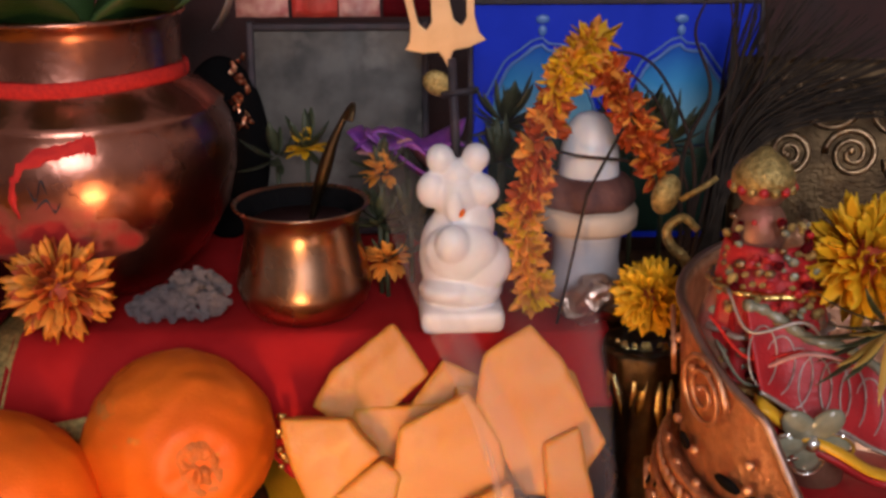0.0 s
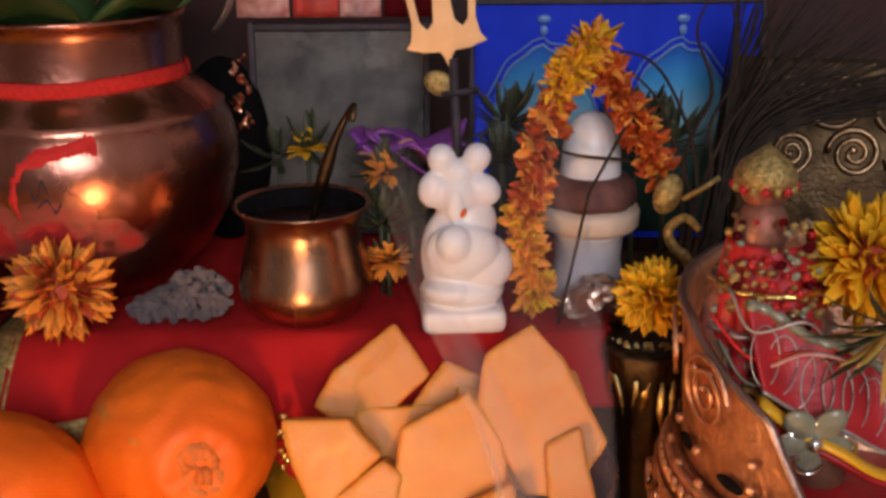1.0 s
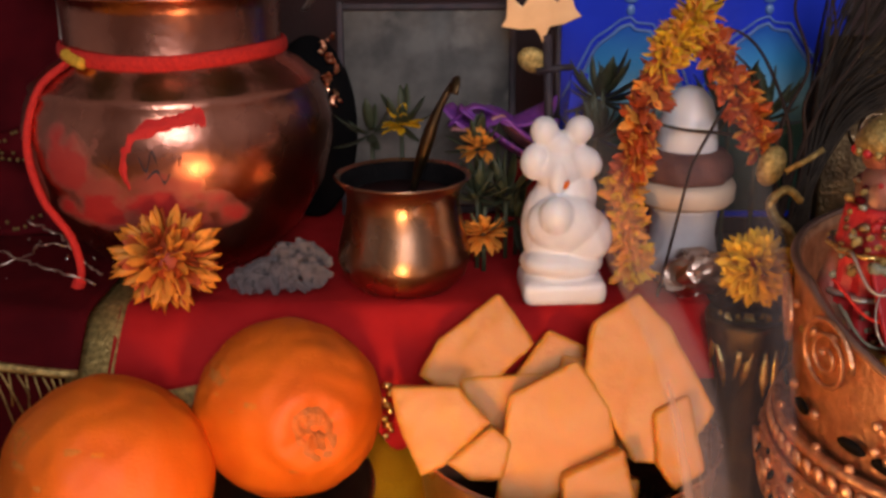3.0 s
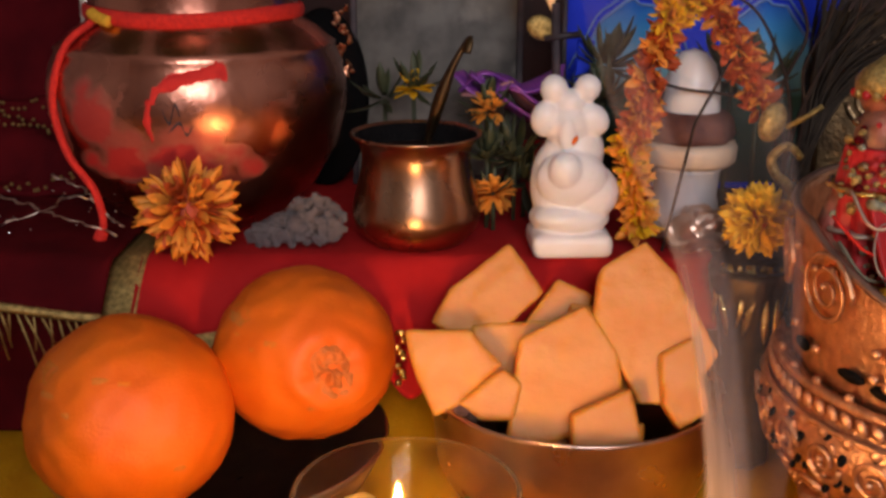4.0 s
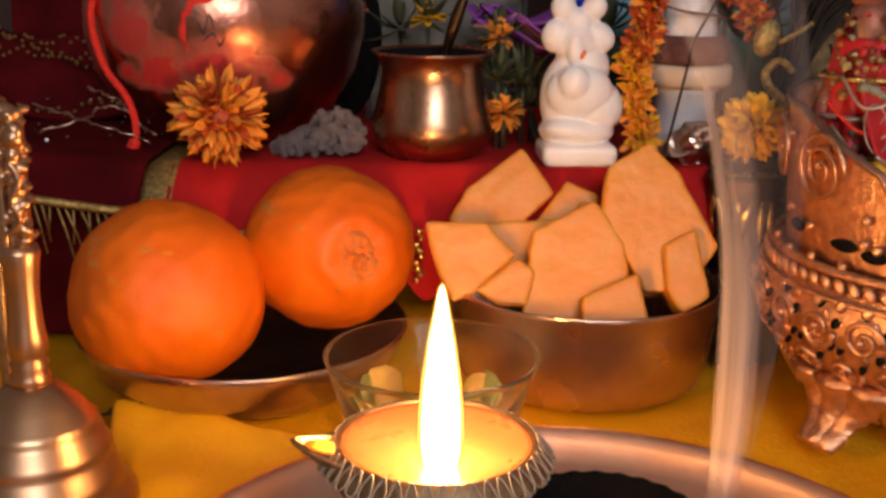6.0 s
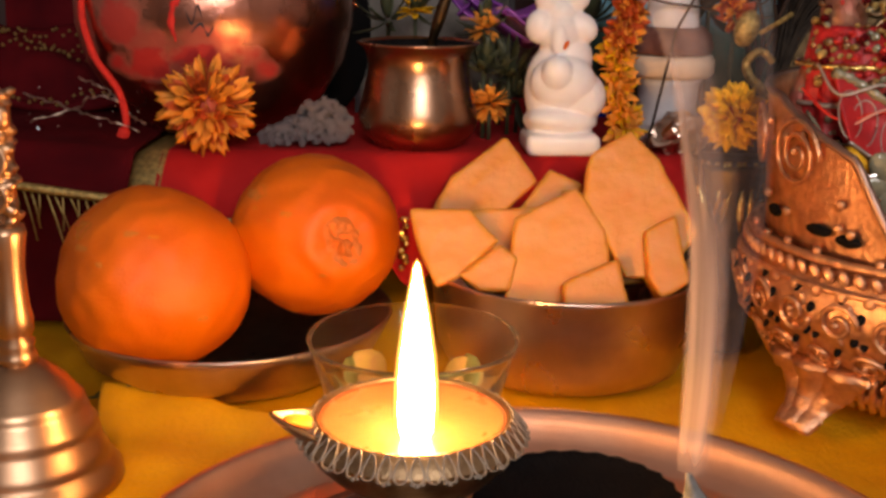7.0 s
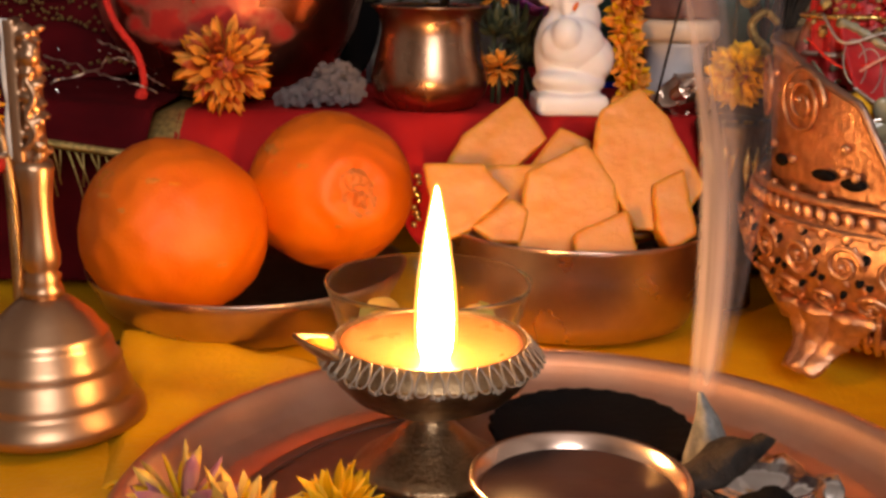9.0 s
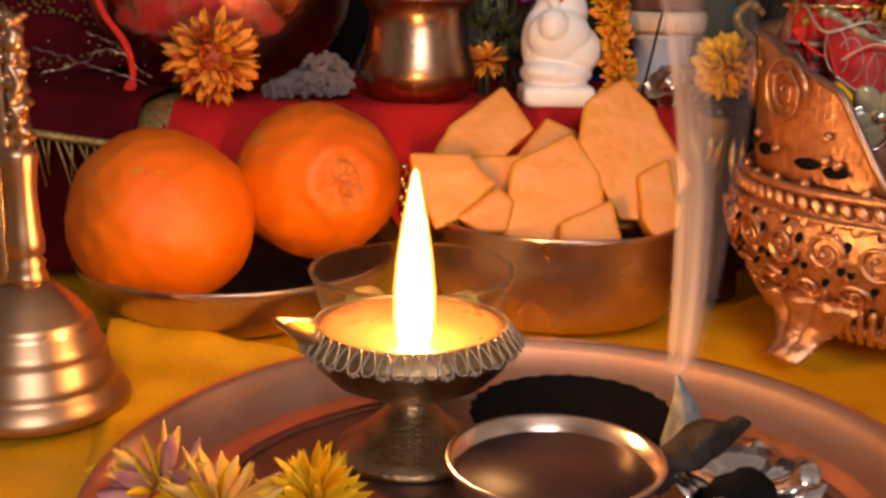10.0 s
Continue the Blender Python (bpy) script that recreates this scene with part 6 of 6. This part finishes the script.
part("back", sheet(wall, 120, 14, 0.0022), "chased_copper", throne, "tall curved back of chased copper")
top_line = [Vector(wall(k / 110, 1.0)) for k in range(111)]
part("back_edge", tube(top_line, 0.0016, 8), "dark_copper", throne)
big = spiral(2.4, 0.0145, 0.0011, 70)
bigs = part("scroll", big, "chased_copper", throne, "large chased scroll", m=Matrix.Rotation(radians(198), 4, 'Z') @ pose(0.0780, 0, 0.1065, 0, 4, 0))
share("scroll", bigs.data, throne, Matrix.Rotation(radians(170), 4, 'Z') @ pose(0.0780, 0, 0.1080, 0, 4, 0), "large chased scroll")
# Larger black discs put the dark of the back's openings into colour.
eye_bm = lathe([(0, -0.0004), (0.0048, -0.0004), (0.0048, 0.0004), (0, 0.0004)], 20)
eye = part("piercing", eye_bm, "soot_and_shade", throne, "black disc painting the shade of a pierced opening", m=Matrix.Rotation(radians(206), 4, 'Z') @ pose(0.0766, 0.004, 0.0805, 0, 90, 0) @ Matrix.Diagonal((0.45, 1.3, 1, 1)))
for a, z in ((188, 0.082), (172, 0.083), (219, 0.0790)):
    share("piercing", eye.data, throne, Matrix.Rotation(radians(a), 4, 'Z') @ pose(0.0766, 0, z, 0, 90, 0) @ Matrix.Diagonal((0.5, 1.1, 1, 1)), "black disc painting the shade of a pierced opening")
opening = share("piercing", eye.data, throne, Matrix.Rotation(radians(158), 4, 'Z') @ pose(0.0765, 0, 0.1100, 0, 90, 0) @ Matrix.Diagonal((2.2, 1.2, 1, 1)), "black disc painting the shade of a pierced opening")
dot = part("stud", blob((0, 0, 0), (0.0016, 0.0020, 0.0020), None, 2), "chased_copper", throne, m=Matrix.Rotation(radians(216), 4, 'Z') @ pose(0.0776, 0, 0.083))
for a, z in ((196, 0.084), (192, 0.112), (200, 0.114), (216, 0.092), (220, 0.082), (184, 0.088), (180, 0.116), (210, 0.073), (198, 0.073), (186, 0.072), (174, 0.073), (229, 0.073)):
    share("stud", dot.data, throne, Matrix.Rotation(radians(a), 4, 'Z') @ pose(0.0778, 0, z))

# seated idol: one plain shape
bm = bmesh.new()
blob((0.006, 0.002, 0.020), (0.030, 0.028, 0.020), bm)
blob((0.002, 0, 0.052), (0.018, 0.016, 0.032), bm)
blob((-0.004, -0.004, 0.094), (0.0105, 0.010, 0.0115), bm)
blob((-0.004, -0.002, 0.108), (0.0095, 0.009, 0.0075), bm)
for s in (-1, 1):
    tube(smooth_line([(s * 0.014, 0, 0.074), (s * 0.020, -0.006, 0.058), (s * 0.012, -0.017, 0.046)], 6), 0.0055, 10, bm)
IX, IY, IZ = 0.1740, 0.1180, 0.0660
idol = part("seated_idol", bm, "idol_brass", None, m=pose(IX, IY, IZ, 0, 0, -12) @ Matrix.Diagonal((0.84, 0.84, 0.97, 1)))
tagged(idol, "small dressed idol seated in the copper throne", "idol")

robe = thing("idol_robe", "red silk robe wrapped round the idol", "garment", pose(IX, IY, IZ))


def robe_fn(u, v):
    a = radians(130 + 250 * u)
    r = 0.0125 + 0.0100 * v + 0.0020 * math.sin(13 * a) * v
    return (r * math.cos(a) * 1.05 + 0.003 * v, r * math.sin(a), 0.088 - 0.060 * v ** 1.1)


part("cloth", sheet(robe_fn, 70, 24, 0.0008), "red_silk", robe)
for n, (v, k, th) in enumerate(((0.28, "gold", 0.0022), (0.52, "silver_thread", 0.0016), (0.80, "gold_trim", 0.0030))):
    pts = [Vector(robe_fn(i / 40, v)) + Vector((robe_fn(i / 40, v)[0], robe_fn(i / 40, v)[1], 0)).normalized() * 0.0018 for i in range(41)]
    part("trim_band", tube(pts, th, 8, None, 0.6), k, robe, "metallic trim band")

# lace-edged red apron falling over the throne's front
apron_cloth = thing("lace_apron", "red silk apron with silver lace loops and yellow hem", "garment", pose(0, 0, 0))


def flap(u, v):
    x = 0.1630 + 0.045 * u
    y = 0.1000 - 0.016 * v - 0.006 * u + 0.0015 * math.sin(9 * u)
    z = 0.1375 - 0.0200 * u - 0.0250 * v - 0.0020 * math.sin(3 * v) + 0.0010 * math.sin(11 * u + 2 * v)
    return (x + 0.003 * v, y, z)


panel_cloth = part("cloth", sheet(flap, 40, 22, 0.0012), "red_silk", apron_cloth)
lace_bm = tube([(0.0050 * math.cos(a), 0.0, 0.0098 * math.sin(a)) for a in [k * math.pi / 14 for k in range(29)]], 0.00030, 5)
lace_ob = None
for n in range(8):
    p = Vector(flap(0.06 + 0.125 * n, 0.52))
    across = (Vector(flap(0.10 + 0.125 * n, 0.52)) - p).normalized()
    down = (Vector(flap(0.06 + 0.125 * n, 0.40)) - p).normalized()
    out = across.cross(down).normalized()
    mm = Matrix.Translation(p + out * 0.0016) @ Matrix((across, -out, down)).transposed().to_4x4()
    if lace_ob is None:
        lace_ob = part("lace_loop", lace_bm, "silver_thread", panel_cloth, "silver lace loop", m=mm)
    else:
        share("lace_loop", lace_ob.data, panel_cloth, mm, "silver lace loop")


def flap_line(v, lift, n=30):
    return [Vector(flap(i / n, v)) + Vector((0, -lift, lift * 0.4)) for i in range(n + 1)]


part("bead_band", tube(flap_line(0.02, 0.001), lambda t: 0.0026 + 0.0005 * math.sin(60 * t), 8, None, 0.7), "pearl", apron_cloth, "twisted band of clear beads")
part("lace_edge", tube(flap_line(0.97, 0.001), 0.0008, 6), "silver_thread", apron_cloth, "silver lace edge")
hem = [Vector(flap(i / 30 * 1.35 - 0.02, 1.06 + 0.16 * math.sin(3 * i / 30))) + Vector((0, -0.001, -0.0015)) for i in range(31)]
part("hem_band", tube(hem, lambda t: 0.0052 * (1 - 0.55 * t), 10, None, 0.4), "yellow_ribbon", apron_cloth, "yellow satin hem band")
under = [Vector(flap(i / 30 * 1.5, 1.32)) + Vector((0, 0.004, -0.003)) for i in range(31)]
part("red_edge", tube(under, 0.0040, 10, None, 0.5), "red_silk", apron_cloth, "red satin edge")
part("support", tube([(0.192, 0.100, 0.070), (0.190, 0.098, 0.098)], 0.009, 12), "idol_brass", apron_cloth)
brooch = thing("bead_brooch", "clear glass bead flower pinned on the apron hem", "ornament", pose(0.1810, 0.0775, 0.1010, 14, 0, 0))
lobe = part("lobe", blob((0, 0, 0), (0.0048, 0.0024, 0.0068), None, 3), "pearl", brooch, m=pose(0, 0, -0.0065))
for a in (70, 140, 215, 290):
    share("lobe", lobe.data, brooch, pose(0, 0, 0, 0, a, 0) @ pose(0, 0, -0.0070))
lobe_ring = tube([(0.0054 * math.cos(a), -0.0012, 0.0074 * math.sin(a)) for a in [k * math.pi / 12 for k in range(25)]], 0.0007, 5)
lr = part("lobe_rim", lobe_ring, "silver", brooch, m=pose(0, 0, -0.0065))
for a in (70, 290):
    share("lobe_rim", lr.data, brooch, pose(0, 0, 0, 0, a, 0) @ pose(0, 0, -0.0070))
part("eye", blob((0, -0.003, 0), (0.0026, 0.0020, 0.0026), None, 2), "silver", brooch)
rnd = random.Random(77)
hair = thing("bead_strings", "tangle of gold, red and clear beads on the idol", "beads", pose(IX, IY - 0.004, 0.1300))
sources = {}
for n in range(190):
    a = rnd.uniform(150, 340)
    z = rnd.uniform(-0.020, 0.034)
    r = 0.0158 - 0.14 * max(0, z) + rnd.uniform(-0.001, 0.002)
    k = ("gold_trim", "red_silk", "pearl", "old_brass", "dark_red_cloth", "gold_trim")[n % 6]
    mm = pose(r * math.cos(radians(a)), r * math.sin(radians(a)), z, rnd.uniform(0, 90), rnd.uniform(0, 90), 0) @ Matrix.Diagonal((rnd.uniform(0.32, 0.70),) * 3 + (1,))
    if k not in sources:
        sources[k] = part("bead", blob((0, 0, 0), (0.0028, 0.0022, 0.0034), None, 2), k, hair, m=mm).data
    else:
        share("bead", sources[k], hair, mm)
for n in range(6):
    pts = smooth_line([(-0.018 + rnd.uniform(-0.004, 0.004), -0.008, 0.010 - 0.009 * n), (-0.010, -0.020, 0.0 - 0.009 * n), (0.006, -0.022, 0.004 - 0.010 * n), (0.016, -0.018, -0.006 - 0.004 * n)], 6)
    part("thread_loop", tube(pts, 0.0006, 6), ("silver_thread", "thread", "pearl", "silver_thread", "gold", "pink_silk")[n], hair, "looped thread on the idol")
ends = [((0.030, -0.022, 0.006), (0.036, -0.026, 0.014), (0.034, -0.028, 0.022)), ((-0.006, -0.022, -0.012), (0.006, -0.028, -0.004), (0.022, -0.026, -0.008))]
for e in ends:
    part("ribbon_end", tube(smooth_line(e, 6), 0.0013, 6, None, 0.5), "pink_silk", hair, "pale ribbon end")
tiara = part("crown", lathe([(0.0095, 0), (0.0118, 0.001), (0.0115, 0.006), (0.0090, 0.010), (0.0050, 0.013), (0.0018, 0.016), (0, 0.016), (0, 0.011), (0.0080, 0.004)], 32), "gold_trim", hair, "small gold crown", m=pose(-0.004, 0.002, 0.042) @ Matrix.Diagonal((0.86, 0.86, 0.8, 1)))
for n in range(9):
    a = radians(170 + 22 * n)
    part("jewel", blob((0, 0, 0), (0.0018, 0.0018, 0.0022), None, 2), ("red_silk", "gold_trim")[n % 2], tiara, m=pose(0.0112 * math.cos(a), 0.0112 * math.sin(a), 0.0))

ly = petal_mesh("petal", "yellow_petal", 0.0125, 0.0034, 0.62, 0.05)
head("large_yellow_flower", "large bright yellow chrysanthemum on the idol's lap", pose(0.2050, 0.1120, 0.1480, 50, 0, 0), (ly, ly, yp), 0.0265, 290)
grass = thing("grass_sprig", "pale grass blades with the large yellow flower", "grass", pose(0.206, 0.088, 0.135))
gb = petal_mesh("blade", "leaf", 0.030, 0.0022, 0.2, 0.3, 4)
gp = petal_mesh("blade", "pale_petal", 0.026, 0.0020, 0.2, 0.3, 4)
for n in range(26):
    d = Vector((rnd.gauss(-0.2, 0.8), rnd.gauss(-0.8, 0.5), rnd.gauss(-0.2, 0.8))).normalized()
    share("blade", (gb, gp)[n % 2], grass, d.to_track_quat('Z', 'Y').to_matrix().to_4x4())
red_cushion = thing("cushion", "red and gold sequinned cushion inside the throne", "cushion", pose(0.2050, 0.0950, 0.0640))
bm = blob((0, 0, 0), (0.040, 0.038, 0.012), None, 4)
part("cushion", bm, "red_silk", red_cushion)
seq = None
for n in range(60):
    a, rr = rnd.uniform(180, 330), rnd.uniform(0.6, 0.98)
    x, y = 0.040 * rr * math.cos(radians(a)), 0.038 * rr * math.sin(radians(a))
    z = 0.012 * math.sqrt(max(0, 1 - rr * rr)) + 0.0006
    mm = pose(x, y, z, rnd.uniform(-30, 30), rnd.uniform(-30, 30), 0)
    if seq is None:
        seq = part("sequin", blob((0, 0, 0), (0.0019, 0.0019, 0.0010), None, 2), "tinsel", red_cushion, "gold sequin", m=mm)
    else:
        share("sequin", seq.data, red_cushion, mm, "gold sequin")

# gold embossed plate behind the throne
plaque = thing("embossed_plaque", "dark gilt embossed plaque behind the throne", "plaque", pose(0.262, 0.292, SHELF - 0.03, -8, 0, -10))
part("plate", block(0.115, 0.004, 0.120, 0.004), "dark_brass", plaque, m=pose(0, 0, 0.066))
for x, z, s, h in ((-0.034, 0.104, 1.0, 0), (-0.010, 0.106, 1.15, 1), (0.018, 0.102, 1.2, 0), (-0.030, 0.080, 0.9, 1), (0.0, 0.080, 1.0, 0), (0.028, 0.078, 1.0, 1)):
    part("scroll", spiral(2.2, 0.0130 * s, 0.0017, 40, (1, -1)[h]), "old_brass", plaque, "raised dull gilt scroll", m=pose(x, -0.0032, z, 0, 0, 90))
part("rim", tube([(0.022 * math.cos(a), 0, 0.022 * math.sin(a)) for a in [k * math.pi / 16 for k in range(33)]], 0.0034, 8), "gold_trim", plaque, "raised gilt ring", m=pose(0.046, -0.005, 0.098))
part("stand", block(0.10, 0.03, 0.0055, 0.001), "wood", plaque, m=pose(0, 0.004, 0.0028))
riser = thing("back_riser", "dark wooden riser behind the throne", "riser", pose(0.275, 0.31, 0))
part("riser", block(0.24, 0.16, 0.056, 0.003), "wood", riser, m=pose(0.0, 0.0, 0.028))

# ---------------------------------------------------------------- west edge
panel = thing("maroon_picture", "dark maroon picture with a pale edge strip", "picture", pose(-0.205, 0.330, 0.0945, -5, 0, 8))
part("board", block(0.056, 0.004, 0.145, 0.001), "dark_red_cloth", panel, m=pose(0, 0, 0.0725))
part("edge_strip", block(0.005, 0.006, 0.146, 0.001), "silver_thread", panel, "pale edge strip", m=pose(0.0285, 0, 0.073))
part("blue_strip", block(0.006, 0.005, 0.140, 0.001), "blue_ink", panel, "blue edge strip", m=pose(0.0345, 0, 0.070))
chunri = thing("folded_shawl", "folded maroon shawl with gold sequin edging", "shawl", pose(-0.205, 0.300, 0.0930))


def shawl(u, v):
    x, y = -0.055 + 0.115 * u, -0.035 + 0.06 * v
    return (x, y, 0.006 + 0.040 * v * (1 - 0.25 * u) + 0.004 * math.sin(7 * u + 9 * v) + 0.002 * noise.noise((u * 8, v * 8, 2)))


part("cloth", sheet(shawl, 40, 24, 0.004), "dark_red_cloth", chunri)
for v in (0.06, 0.60, 0.75, 0.92):
    for n in range(34):
        p = Vector(shawl(n / 33 + R.uniform(-0.012, 0.012), v + R.uniform(-0.05, 0.05))) + Vector((0, -0.001, 0.0012))
        if v == 0.06 and n == 0:
            sq = part("sequin", blob((0, 0, 0), (0.0011, 0.0009, 0.0011), None, 1), "gold_trim", chunri, "gold sequin", m=Matrix.Translation(p))
        else:
            share("sequin", sq.data, chunri, Matrix.Translation(p), "gold sequin")
chain = thing("tinsel_chain", "tangled silver tinsel on the maroon cloth", "tinsel", pose(-0.150, 0.195, 0.0945))
rnd = random.Random(61)
for pts in (((-0.030, 0.010, 0.016), (-0.012, 0.006, 0.012), (0.006, 0.002, 0.007), (0.026, 0.0, 0.001)),
            ((-0.006, 0.016, 0.024), (0.010, 0.012, 0.018), (0.018, 0.008, 0.009), (0.028, 0.004, 0.004)),
            ((-0.026, 0.004, 0.004), (-0.006, 0.010, 0.010), (0.004, 0.008, 0.016), (0.016, 0.012, 0.012))):
    line = smooth_line(pts, 8)
    part("strand", tube([p + Vector([rnd.uniform(-0.0008, 0.0008) for _ in range(3)]) for p in line], lambda t: 0.0008 + 0.0003 * math.sin(40 * t), 6, None, 0.5), "tray_steel", chain, "dull silver tinsel strand")
for n in range(20):
    p = (rnd.uniform(-0.030, 0.028), rnd.uniform(0, 0.014), rnd.uniform(0.001, 0.020))
    mm = pose(*p, rnd.uniform(0, 90), rnd.uniform(0, 90), 0) @ Matrix.Scale(rnd.uniform(0.3, 0.7), 4)
    if n == 0:
        lk = part("spangle", blob((0, 0, 0), (0.0013, 0.0006, 0.0011), None, 1), "silver", chain, m=mm, smooth=False)
    else:
        share("spangle", lk.data, chain, mm)
hoop = thing("brass_hoop", "thin brass lamp hoop at the edge of the altar", "hoop", pose(-0.1560, 0.078, 0.0))
part("hoop", tube(smooth_line([(0.004, 0, 0.0), (0.005, 0, 0.045), (0.0045, 0, 0.080), (-0.0005, 0, 0.100), (-0.012, 0, 0.116)], 8), 0.0024, 8), "old_brass", hoop)
part("bead", blob((0, 0, 0), (0.007, 0.006, 0.0055), None, 3), "red_silk", hoop, "red glass bead", m=pose(-0.002, -0.004, 0.082))
part("bead_ring", tube([(0.0075 * math.cos(a), 0.0065 * math.sin(a), 0) for a in [k * math.pi / 12 for k in range(25)]], 0.0010, 6), "silver_thread", hoop, m=pose(-0.002, -0.004, 0.0855))
head("small_marigold", "small yellow marigold by the brass hoop", pose(-0.167, 0.090, 0.099, 40, 0, 0), (g_g, g_y), 0.012, 70)
lb = thing("green_leaf", "fresh green leaf tip under the fruit dish", "leaf", pose(-0.1165, 0.103, 0.0015, 78, 0, 70))
share("blade", petal_mesh("blade", "leaf", 0.022, 0.012, 0.2, 0.2, 5), lb, pose(0, 0, -0.008))
